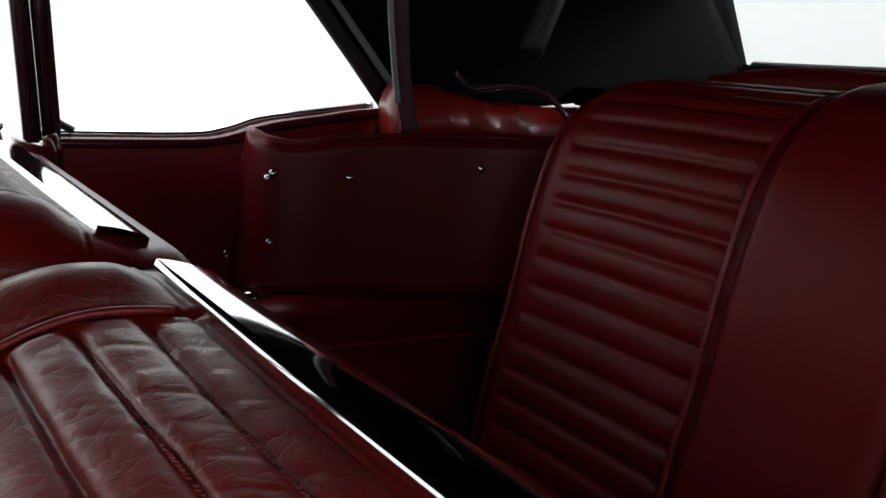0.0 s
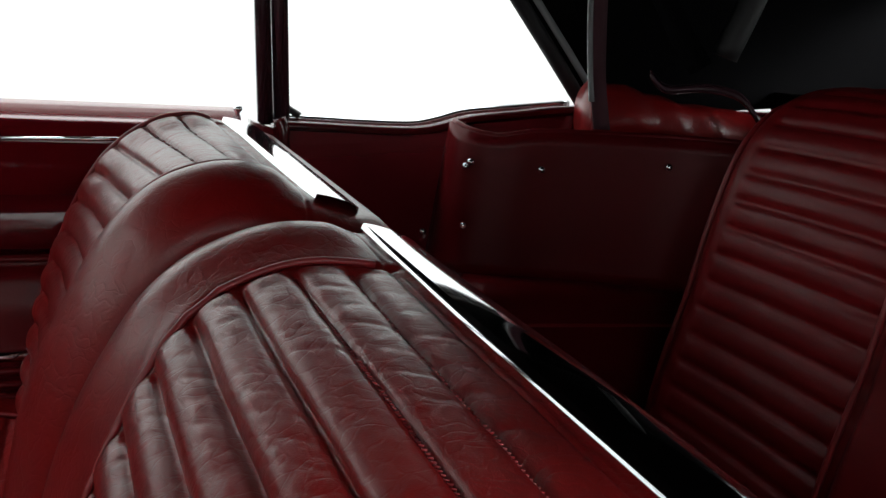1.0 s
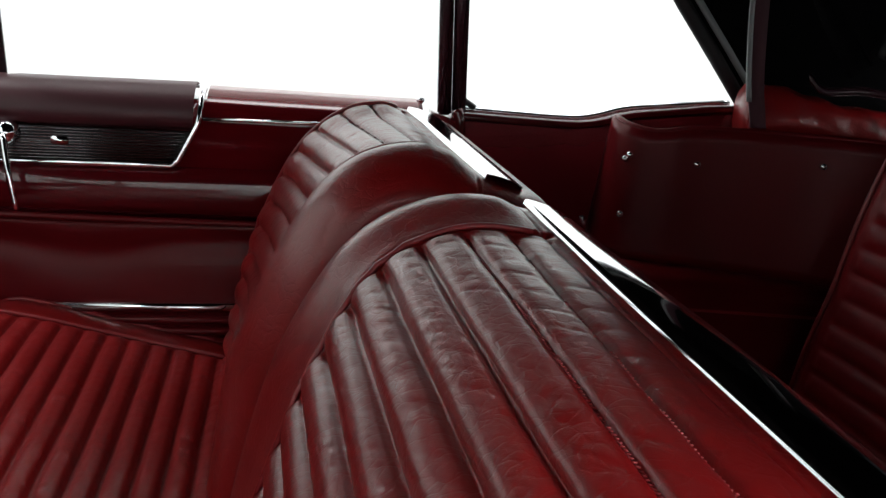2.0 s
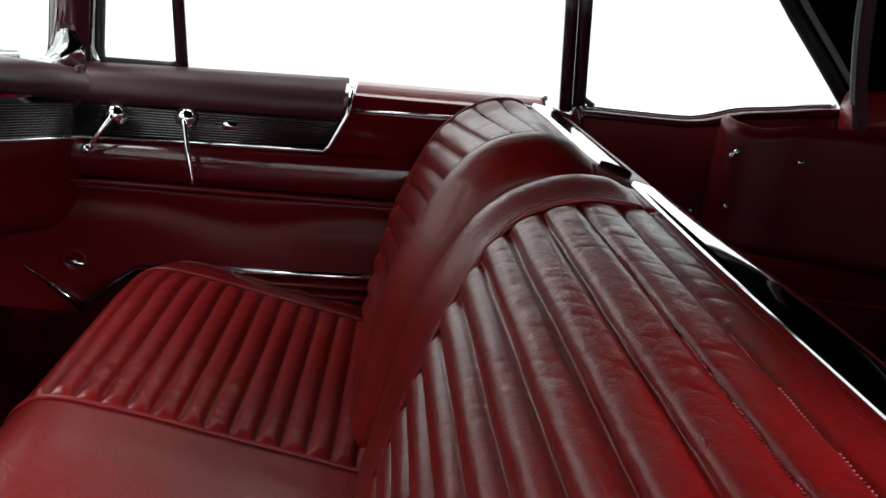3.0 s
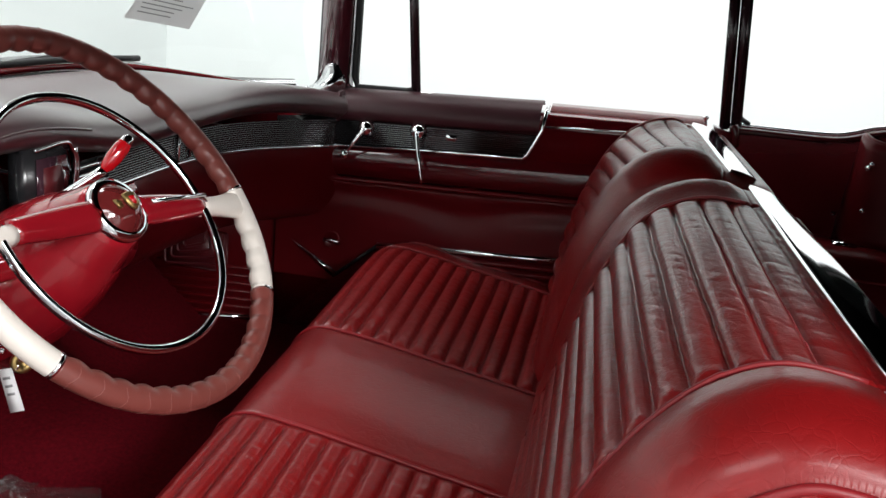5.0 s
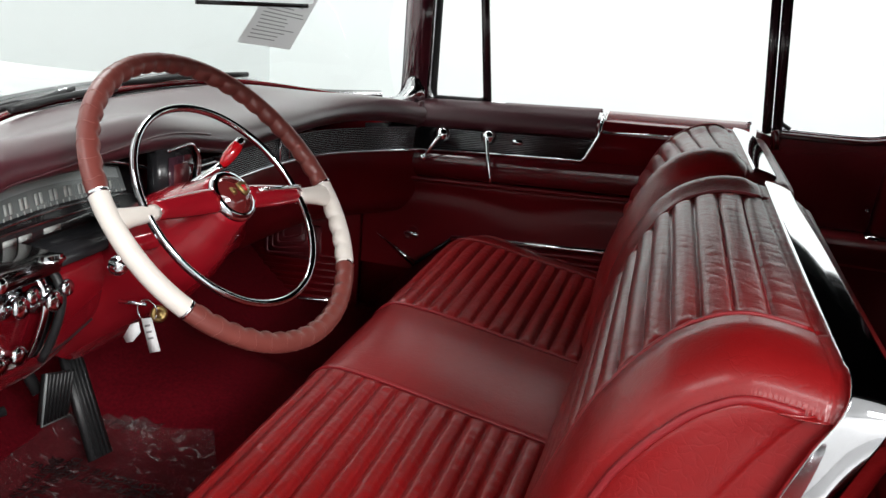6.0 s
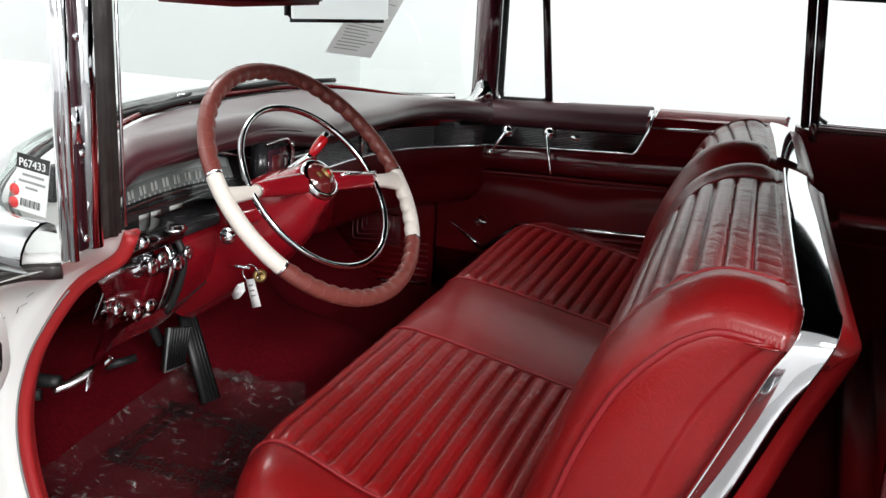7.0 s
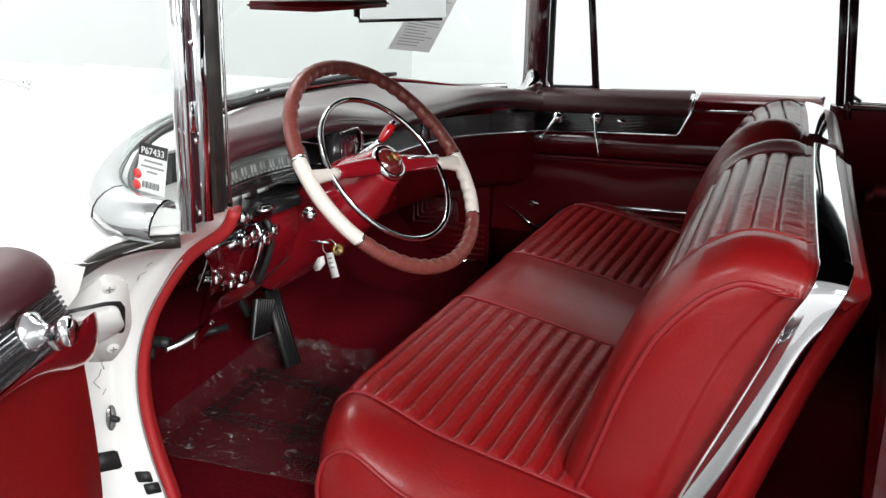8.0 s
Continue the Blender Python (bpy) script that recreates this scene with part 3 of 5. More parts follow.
def crank(x, z, tip, knob):
    part("escutcheon", lathe([(0, .020), (.010, .019), (.014, .012), (.019, .006), (.020, 0)], (x, .704, z), (0, -1, 0), 20), CHROME, door, "chrome window crank base")
    a, b = Vector((x, .684, z)), Vector(tip)
    part("crank_arm", tube([a, a.lerp(b, .5) + Vector((0, -.006, 0)), b], lambda t: .0055 - .002 * t, 10, n=12), CHROME, door, "chrome crank arm")
    if knob:
        part("crank_knob", lathe([(0, .014), (.008, .012), (.010, .004), (.008, -.004), (.004, -.008), (0, -.008)], tip, (0, -1, 0), 16), CHROME, door, "chrome crank knob")


crank(-.728, 1.019, (-.764, .672, .962), True)
crank(-.610, 1.026, (-.585, .660, .923), False)
part("window_switch", box(-.548, -.524, .697, .706, 1.015, 1.027, .002), CHROME, door, "small chrome window switch")


# padded red band below, and the hollowed pocket
def pad_pos(x, v):
    zt = band_z(x, False) - .004
    zb = .893 + (x + .92) * .034
    z = zt + (zb - zt) * v
    y = .712 - .014 * math.sin(math.pi * min(1, v * 1.1)) ** .7
    return (x, y + .010 * (v > .98), z)


part("padded_band", sheet(pad_pos, lin(-.925, -.05, 40), lin(0, 1, 14)), PAINT_DOOR_SHADED, door, "glossy red painted band, darkened for the shaded side")


def pocket_pos(x, v):
    zt = .893 + (x + .92) * .034
    zb = .66
    z = zt + (zb - zt) * v
    y = .700 + .010 * math.exp(-((v - .12 - .10 * math.exp(-((x + .50) / .12) ** 2)) / .09) ** 2) + .012 * ramp(0.0, .03, .03 - v)
    y += .004 * math.exp(-((x + .50) / .08) ** 2) * math.exp(-((v - .3) / .1) ** 2)
    return (x, y, z)


part("lower_panel", sheet(pocket_pos, lin(-.925, -.05, 70), lin(0, 1, 40)), VINYL_RED, door, "dark red vinyl lower door panel")
part("panel_roll", tube([(-.925, .703, .893), (-.72, .698, .902), (-.5, .697, .909), (-.05, .697, .922)], .005, 8, n=24), VINYL_RED, door)
part("chrome_strip", ribbon([(-.682, .694, .760), (-.05, .694, .795)], (0, .25, 1), .013, .006), CHROME, door, "chrome lower strip")
part("chrome_wedge", plate([(-.885, .747), (-.776, .668), (-.772, .683)], .690, .702, .001), CHROME, door, "pointed chrome wedge trim")
part("wedge_edge", ribbon([(-.774, .694, .677), (-.682, .694, .757)], (0, .25, 1), .010, .006), BLACKBAND, door)
part("carpet_kick", plate([(-.925, .52), (-.05, .52), (-.05, .785), (-.684, .752), (-.774, .674)], .697, .71), CARPET, door)
for i in range(5):
    z = .752 - i * .018
    part("kick_pleat", tube([(-.64 + i * .01, .694, z - .01), (-.05, .694, z + .022)], .0065, 8), VINYL_RED, door)
part("lock_lever", tube([(-.805, .690, .757), (-.786, .686, .758), (-.768, .690, .755)], .006, 10, n=8), CHROME, door, "small chrome lock lever")
part("lock_cup", lathe([(.022, .004), (.018, .006), (.014, .002), (0, .001)], (-.79, .700, .756), (0, -1, 0), 20), VINYL_RED, door)
part("lock_knob", lathe([(0, .030), (.006, .029), (.0065, .024), (.003, .020), (.003, 0)], (-.008, .760, 1.096), (0, 0, 1), 12), CHROME, door, "chrome lock button")
# window frames: vent window and rear edge of the door glass
part("vent_frame", tube([(-.782, .780, 1.30 + .20), (-.782, .780, 1.12), (-.774, .780, 1.096), (-.66, .780, 1.100), (-.640, .780, 1.104)], .009, 8), RUBBER, door, "black rubber vent window seal")
part("vent_post", plate([(-.647, 1.085), (-.627, 1.085), (-.672, 1.50), (-.692, 1.50)], .772, .786, .003), FRAME, door, "slim vent window post")
part("glass_edge", plate([(.024, 1.10), (.045, 1.10), (.012, 1.50), (-.010, 1.50)], .768, .792, .003), FRAME, door, "dark window frame upright")

quarter = thing("quarter_panel", "dark red painted rear quarter panel beside the rear seat", "car panel", kind="structure")
SILL = [(.045, 1.112), (.235, 1.114), (.29, 1.122), (.34, 1.138), (.42, 1.150), (.52, 1.164), (.75, 1.175), (.95, 1.18)]
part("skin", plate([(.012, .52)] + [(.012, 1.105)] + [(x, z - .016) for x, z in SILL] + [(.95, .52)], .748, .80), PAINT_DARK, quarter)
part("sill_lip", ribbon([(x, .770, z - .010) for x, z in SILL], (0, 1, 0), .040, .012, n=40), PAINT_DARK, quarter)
part("window_seal", tube([(x, .795, z - .002) for x, z in SILL[:-2]], .005, 8, n=40), CHROME, quarter)
part("upright", plate([(.047, 1.10), (.069, 1.10), (.038, 1.50), (.014, 1.50)], .770, .792, .003), FRAME, quarter, "dark quarter window upright")
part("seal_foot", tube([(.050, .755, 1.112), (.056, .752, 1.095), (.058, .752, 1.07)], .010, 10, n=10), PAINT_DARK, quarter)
part("corner_seal", tube([(.056, .788, 1.165), (.062, .788, 1.13), (.085, .788, 1.114)], .005, 8, n=10), RUBBER, quarter)
part("snap", lathe([(0, .006), (.004, .005), (.0055, 0)], (.278, .746, .955), (0, -1, 0), 12), CHROME, quarter)

# the driver side behind the door opening
quarter2 = thing("quarter_panel", "dark red painted rear quarter panel on the driver side", "car panel", kind="structure")
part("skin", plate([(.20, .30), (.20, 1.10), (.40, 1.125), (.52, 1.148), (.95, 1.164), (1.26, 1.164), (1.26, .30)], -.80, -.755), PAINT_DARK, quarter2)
part("upright", plate([(.40, 1.10), (.44, 1.10), (.42, 1.50), (.38, 1.50)], -.79, -.77, .003), FRAME, quarter2)
part("rear_wall", box(1.20, 1.26, -.75, .75, .30, 1.10), BLACK, quarter2)
part("sill", box(-.90, 1.2, -.93, -.80, .28, .47, .01), WHITE_PAINT, quarter2)

arm = thing("rear_side_panel", "dark red vinyl rear side panel with chrome snaps", "car panel")
ARM = [(.292, .742), (.298, .705), (.318, .684), (.37, .668), (.45, .652), (.58, .615), (.66, .575), (.74, .52)]
apath = spline([(x, y, 0) for x, y in ARM], 60)


def arm_pos(i, v):
    p = apath[i]
    f = i / 59
    top = 1.122 - .010 * math.exp(-((f - .17) / .08) ** 2) + .004 * (1 - ramp(0, .07, f)) + .022 * f
    z = .905 + (top - .905) * v
    return (p.x + .018 * v * (1 - f), p.y + .006 * (1 - v), z)


am = part("cover", sheet(arm_pos, range(60), lin(0, 1, 12)), VINYL_RED, arm)
am.modifiers.new("thick", "SOLIDIFY").thickness = .008
part("top_edge", tube([arm_pos(i, 1) for i in range(0, 60, 2)], .005, 8), VINYL_RED, arm)
for x, y, z in ((.318, .682, 1.076), (.314, .690, 1.068), (.419, .655, 1.074), (.598, .602, 1.095), (.32, .690, .98)):
    part("snap", lathe([(0, .008), (.004, .007), (.006, .003), (.0062, -.004)], (x, y - .004, z), (-.35, -1, 0), 12), CHROME, arm, "chrome snap fastener")
rest = thing("side_ledge", "red vinyl ledge along the quarter panel beside the rear seat", "side ledge")
part("ledge", box(.13, .68, .545, .748, .54, .908, .018, 3), VINYL_RED, rest)
part("ashtray_lid", box(.272, .318, .655, .712, .906, .914, .003), CHROME, rest, "chrome ashtray lid")
part("seam", tube([(.14, .546, .872), (.66, .546, .868)], .003, 6), PIPING, rest)

# folded boot roll and strap behind the side panel
boot = thing("boot_roll", "folded red vinyl boot roll behind the rear side panel", "car trim")


def boot_pos(i, k):
    f = i / 47
    a = 2 * math.pi * k / 32
    c = Vector((.500, .705, 1.156)).lerp(Vector((.84, .640, 1.130)), f)
    fold = math.sin(34 * f + 2.2 * math.sin(a)) * math.exp(-((f - .38) / .20) ** 2)
    r = (.050 - .014 * f) * (1 + .14 * noise.noise(Vector((f * 5, math.cos(a) * 1.5, math.sin(a) * 1.5))) + .06 * fold)
    if i == 0:
        r *= .90
    return c + Vector((.20, .98, 0)) * math.cos(a) * r + Vector((0, 0, 1)) * math.sin(a) * r


bmb = sheet(boot_pos, range(48), range(32), close_v=True)
bmesh.ops.holes_fill(bmb, edges=bmb.edges[:], sides=40)
part("roll", bmb, LEATHER, boot)
part("piping", tube([boot_pos(1, k) for k in range(32)], .0035, 8, closed=True), PIPING, boot)
strap = thing("top_strap", "maroon webbing strap hanging from the soft top", "strap")
part("webbing", ribbon([(.452, .62, 1.42), (.461, .62, 1.315), (.473, .62, 1.219), (.487, .62, 1.160), (.492, .62, 1.141)], (1, .05, 0), .026, .003, n=30), STRAP, strap)
part("edge", ribbon([(.439, .617, 1.42), (.446, .617, 1.315), (.459, .617, 1.225), (.468, .617, 1.18)], (1, .05, 0), .007, .004, n=24), GREYTRIM, strap, "grey strap edge")

# ---- soft top ----
top = thing("soft_top", "black closed fabric convertible top with bows", "convertible top")


# quarter of the top, from the window edge round to the rear window
def quarter_pos(sy):
    def pos(i, v):
        f = i / 19
        lo = spline([(.525, .775, 1.165), (.75, .745, 1.17), (1.0, .735, 1.20), (1.25, .715, 1.235)], 20)[i]
        hi = spline([(.22, .72, 1.55), (.60, .70, 1.57), (.95, .72, 1.52), (1.15, .79, 1.44)], 20)[i]
        p = lo.lerp(hi, v)
        return (p.x, sy * (p.y + .03 * math.sin(math.pi * v) * (1 - f)), p.z)
    return pos


for sy in (1, -1):
    q = part("quarter", sheet(quarter_pos(sy), range(20), lin(0, 1, 12)), BLACK, top)
    q.modifiers.new("thick", "SOLIDIFY").thickness = .006
    part("edge_seal", tube([(.540, sy * .770, 1.155), (.47, sy * .768, 1.235), (.40, sy * .764, 1.312), (.30, sy * .755, 1.43), (.22, sy * .745, 1.54)], .012, 10), RUBBER, top)
    part("edge_strip", ribbon([(.556, sy * .752, 1.165), (.486, sy * .750, 1.245), (.416, sy * .747, 1.322), (.32, sy * .742, 1.435), (.24, sy * .735, 1.53)], (1, 0, .8), .010, .004), GREYTRIM, top)
    part("side_rail", prism([(sy * .705, 1.425), (sy * .79, 1.425), (sy * .79, 1.50), (sy * .765, 1.53), (sy * .705, 1.50)], "x", -.80, .34, .008), BLACK, top, "black padded rail over the side windows")


def roof_pos(x, y):
    return (x, y, 1.60 - .09 * (abs(y) / .76) ** 2.4 - .10 * max(0, (x - .2) / .95) ** 1.6 - .10 * max(0, (-x - .4) / .44) ** 2)


rf = part("roof_cloth", sheet(roof_pos, lin(-.84, 1.16, 30), lin(-.76, .76, 20)), BLACK, top)
rf.modifiers.new("thick", "SOLIDIFY").thickness = .008
# rear curtain round the window opening
part("rear_sill", prism([(1.20, 1.10), (1.30, 1.10), (1.28, 1.262), (1.24, 1.268)], "y", -.76, .76), BLACK, top)
part("shelf", box(.86, 1.24, -.74, .74, 1.18, 1.21, .004), BLACK, top)
for sy in (1, -1):
    part("rear_corner", prism([(sy * .722, 1.255), (sy * .80, 1.42), (sy * .86, 1.42), (sy * .86, 1.1), (sy * .722, 1.1)], "x", 1.225, 1.25), BLACK, top)
part("window_bead", tube([(1.235, -.70, 1.266), (1.235, 0, 1.282), (1.235, .70, 1.266)], .008, 8, n=20), RUBBER, top)
part("bow_arm", ribbon([(.575, .65, 1.225), (.60, .64, 1.205), (.65, .62, 1.212), (.70, .60, 1.205), (.73, .58, 1.17)], (0, .3, 1), .012, .006, n=24), FRAME, top, "grey metal top bow bracket")
part("bow", tube([(.53, .66, 1.42), (.60, .64, 1.30), (.64, .62, 1.24)], .018, 10, n=14), BLACK, top)
part("bow", tube([(.72, .60, 1.45), (.70, .60, 1.36), (.67, .61, 1.26)], .02, 10, n=14), RUBBER, top)


# ---- dashboard ----
def face_x(y):
    """How far forward the dash face stands across the car."""
    if y < 0:
        return -.935 + .10 * min(1, max(0, (-y - .62) / .2)) ** 2
    return -.935 + .125 * min(1.15, max(0, (y - .35) / .35)) ** 2.2


def base_x(y):
    """The foot of the wraparound windscreen."""
    return -1.205 + .40 * (abs(y) / .86) ** 2.3


def sag(y):
    """The cowl falls away towards the passenger's pillar."""
    return .034 * ramp(.30, .75, y)


def base_z(y):
    return 1.142 - .045 * (abs(y) / .86) ** 3 - sag(y)


def hood(y):
    """The pad's swell over the instruments."""
    return ramp(-.74, -.60, y) * (1 - ramp(-.30, .04, y))


dash = thing("dashboard", "dark maroon padded dashboard with black ribbed band and red lower panel", "dashboard")


def pad_top(y, v):
    fx, h = face_x(y), hood(y)
    lift = .042 * h
    pts = [(base_x(y) + .035, base_z(y) - .010), (base_x(y) * .72 + fx * .28, base_z(y) - .004 + .2 * lift), (base_x(y) * .35 + fx * .65 - .01, 1.122 + .5 * lift - .5 * sag(y)),
           (fx - .012, 1.112 + lift), (fx + .022, 1.098 + lift), (fx + .034, 1.080 + lift), (fx + .030, 1.064 + lift), (fx + .008, 1.054 + lift)]
    p = spline([(a, 0, b) for a, b in pts], 33)[v]
    return (p.x, y, p.z - .02 * max(0, (y - .5) / .2) ** 2)


part("pad", sheet(pad_top, lin(-.82, .795, 64), range(33)), PAD, dash, "dark maroon vinyl dash pad")
for ye, sg in ((-.82, -1), (.795, 1)):
    ends = [Vector(pad_top(ye, v)) for v in range(33)]
    mid = sum(ends, Vector()) / 33
    part("pad_end", sheet(lambda v, k: mid + (ends[v] - mid) * math.sqrt(1 - (k / 6) ** 2) + Vector((0, sg * .03 * k / 6, 0)), range(33), range(7)), PAD, dash)
part("pad_seam", tube([(pad_top(y, 27)[0] + .002, y, pad_top(y, 27)[2]) for y in lin(-.76, -.12, 40)], .0016, 6), PAD, dash)
part("cowl_strip", ribbon([(base_x(y) + .022, y, base_z(y) + .0) for y in lin(-.80, .80, 41)], (.3, 0, 1), .011, .005), PAINT_RED2, dash, "red painted strip along the windscreen foot")


def band_face(y, k):
    top = 1.056 - .026 * ramp(.1, .75, y)
    bot = 1.004 - .031 * ramp(.1, .75, y)
    return (face_x(y) + .004, y, bot + (top - bot) * k)


bandd = part("dash_band", sheet(band_face, lin(-.24, .760, 50), lin(0, 1, 3)), BLACKBAND, dash, "black ribbed metal dash band")
for i in range(13):
    k = (i + .5) / 13
    part("rib", tube([Vector(band_face(y, k)) + Vector((.0020, 0, 0)) for y in lin(-.06, .742, 40)], .0012, 5), BANDRIB, bandd)
part("band_trim", tube([Vector(band_face(y, -.04)) + Vector((.004, 0, 0)) for y in lin(-.24, .745, 40)], .0035, 8), CHROME, dash, "chrome lower band trim")
part("glove_frame", tube([Vector(band_face(.20, 0)) + Vector((.004, 0, 0)), Vector(band_face(.20, 1)) + Vector((.006, 0, .0))], .003, 6), CHROME, dash)
part("glove_frame", tube([Vector(band_face(.245, .1)) + Vector((.004, 0, 0)), Vector(band_face(.245, 1)) + Vector((.006, 0, .0))], .003, 6), CHROME, dash)
# radio face
for k, r in ((.12, .004), (.30, .006), (.62, .004), (.86, .003)):
    part("radio_bar", tube([Vector(band_face(y, k)) + Vector((.007, 0, 0)) for y in lin(-.20, -.04, 10)], r, 8), CHROME, dash, "chrome radio trim bar")
part("radio_knob", lathe([(0, .024), (.008, .023), (.010, .018), (.010, 0)], (face_x(-.05) + .006, -.055, 1.045), (1, 0, 0), 16), CHROME, dash)
part("radio_dial", box(face_x(0) + .002, face_x(0) + .012, -.19, -.055, 1.021, 1.031, .002), GLASSGREY, dash)


# red painted lower panel
def low_face(y, v):
    fx = face_x(y)
    dr = 1 - ramp(-.10, .10, y)
    g = .25 + .75 * dr
    pts = [(fx + .004, 1.000), (fx + .035 * g, .982), (fx + .050 * g, .955), (fx + .045 * g, .915), (fx + .018 * g, .865 - .01 * dr), (fx - .03, .835 - .035 * dr), (fx - .075, .835 - .035 * dr)]
    p = spline([(a, 0, b) for a, b in pts], 25)[v]
    rise = .075 * ramp(-.54, -.30, y) * (1 - ramp(-.10, .10, y)) * (v / 24)
    return (p.x, y, p.z - .028 * ramp(.1, .75, y) + rise)


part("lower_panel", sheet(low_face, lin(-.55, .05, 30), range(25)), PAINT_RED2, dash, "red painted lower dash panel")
# the passenger half takes a darker red, shade put into its colour
part("lower_panel", sheet(low_face, lin(.051, .775, 30), range(25)), VINYL_RED, dash, "passenger lower dash panel, red darkened for shade")
part("panel_gap", tube([Vector(low_face(y, 15)) + Vector((.0005, 0, 0)) for y in lin(-.54, -.30, 12)], .0018, 6), RUBBER, dash)
# the recess is coloured darker for the shade inside it
part("switch_recess", sheet(lambda y, v: (low_face(y, v)[0] - .022 * ramp(0, 4, v), y, low_face(y, v)[2]), lin(-.80, -.548, 14), range(15)), PAINT_RED, dash, "recessed switch panel, red darkened for shade")
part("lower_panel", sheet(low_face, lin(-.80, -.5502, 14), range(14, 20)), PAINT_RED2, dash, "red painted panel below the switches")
part("panel_edge", tube([Vector(low_face(-.548, v)) + Vector((.004, 0, 0)) for v in range(0, 16)], .0065, 8), RUBBER, dash, "black curved edge trim")
part("edge_bracket", ribbon([Vector(low_face(-.566, v)) + Vector((-.004, 0, 0)) for v in range(3, 17)], (0, 1, 0), .020, .005), CHROME, dash, "chrome edge bracket")
part("edge_screw", lathe([(0, .004), (.005, .003), (.006, 0)], Vector(low_face(-.566, 5)) + Vector((.0, 0, 0)), (.9, 0, .4), 12), CHROME_DK, dash)
part("side_bracket", ribbon([(-.895, -.735, .985), (-.885, -.730, .955), (-.900, -.735, .91), (-.915, -.730, .885)], (0, 1, 0), .012, .004, n=12), CHROME, dash, "chrome bracket beside the switches")
part("mount_rail", tube([(-.905, -.72, .962), (-.900, -.64, .960), (-.900, -.57, .956)], .006, 10), CHROME_DK, dash)
part("ignition_lock", lathe([(0, .016), (.008, .016), (.011, .012), (.012, .004), (.015, 0)], (-.826, -.497, .985), (.75, -.65, .1), 18), CHROME, dash, "chrome ignition switch")


def dash_knob(x, y, z, r, ln):
    part("knob", lathe([(0, ln), (r * .8, ln), (r, ln - .004), (r * .9, ln - .009), (r * .55, ln - .014), (r * .6, .010), (r * 1.15, .006), (r * 1.25, 0)], (x, y, z), (.93, 0, .1), 18), CHROME, dash, "chrome dash knob")


for x, y, z, r in ((-.893, -.635, .955, .015), (-.893, -.572, .945, .015), (-.895, -.610, .962, .012), (-.893, -.545, .956, .012), (-.925, -.605, .873, .014), (-.925, -.640, .870, .012), (-.91, -.70, .900, .013)):
    dash_knob(x - .012, y, z, r, .036)
part("lever_lid", prism([(-.94, .985), (-.885, .978), (-.868, .990), (-.870, 1.004), (-.885, 1.012), (-.94, 1.016)], "y", -.735, -.555, .004), CHROME_DK, dash, "dark chrome lid over the switches")
part("lever_tab", prism([(-.885, 1.002), (-.855, 1.004), (-.855, 1.016), (-.885, 1.014)], "y", -.60, -.565, .004), CHROME, dash)

# instrument cluster
cl = part("instrument_panel", prism([(-1.02, .985), (-.905, .985), (-.905, 1.000), (-.948, 1.004), (-.990, 1.115), (-1.02, 1.115)], "y", -.735, -.235), CLUSTER, dash, "dark instrument cluster behind glass")


def cl_arc(y, k):
    """A shallow fan over the cluster; k from its foot to its top."""
    h = .094 * k * (.35 + .65 * (1 - ((y + .47) / .27) ** 2))
    return Vector((-.946 - .37 * h, y, 1.010 + h))


part("speed_scale", sheet(lambda y, k: cl_arc(y, k), lin(-.71, -.29, 24), lin(.36, .92, 4)), GLASSGREY, cl, "grey speedometer scale")
part("scale_field", sheet(lambda y, k: cl_arc(y, k) + Vector((.002, 0, 0)), lin(-.70, -.30, 24), lin(.66, .88, 3)), DIALPALE, cl, "paler field over the scale")
for i in range(12):
    y = -.68 + i * .031
    for d in (0, .010):
        part("scale_mark", ribbon([cl_arc(y + d, .44) + Vector((.004, 0, 0)), cl_arc(y + d + .003, .60) + Vector((.004, 0, 0))], (0, 1, 0), .006, .001), MARKS, cl)
for i in range(30):
    y = -.70 + i * .0136
    part("scale_tick", ribbon([cl_arc(y, .37) + Vector((.004, 0, 0)), cl_arc(y + .001, .42) + Vector((.004, 0, 0))], (0, 1, 0), .0018, .001), MARKS, cl)
part("needle", tube([cl_arc(-.640, .20) + Vector((.010, 0, 0)), cl_arc(-.580, .88) + Vector((.010, 0, 0))], .0020, 6), PAPER, cl, "white speedometer needle")
part("chrome_arch", tube([cl_arc(y, 1.0) + Vector((.030, 0, 0)) for y in lin(-.735, -.245, 24)], .0026, 8), CHROME, cl)
part("chrome_rail", tube([cl_arc(y, .33) + Vector((.010, 0, 0)) for y in lin(-.71, -.27, 24)], .0020, 8), CHROME, cl)
low = part("odometer_panel", prism([(-.69, 1.008), (-.33, 1.010), (-.335, 1.026), (-.36, 1.031), (-.66, 1.029), (-.685, 1.024)], "x", -.952, -.940, .002), CLUSTER, cl, "black odometer panel")
part("panel_rim", tube([(-.939, -.69, 1.008), (-.939, -.688, 1.022), (-.939, -.665, 1.030), (-.939, -.36, 1.032), (-.939, -.335, 1.026), (-.939, -.33, 1.010)], .0016, 6), CHROME, low)
for y0, y1 in ((-.585, -.560), (-.555, -.530), (-.505, -.470)):
    part("figures", box(-.9405, -.9385, y0, y1, 1.014, 1.022, .0005), MARKS, low)
part("emblem_bar", ribbon([cl_arc(-.54, .93) + Vector((.024, 0, 0)), cl_arc(-.45, .95) + Vector((.024, 0, .002))], (0, 0, 1), .010, .005), CHROME, cl)
part("emblem_wing", ribbon([cl_arc(-.53, .99) + Vector((.026, 0, 0)), cl_arc(-.495, .86) + Vector((.026, 0, 0)), cl_arc(-.46, 1.0) + Vector((.026, 0, 0))], (0, 0, 1), .004, .004), CHROME, cl)
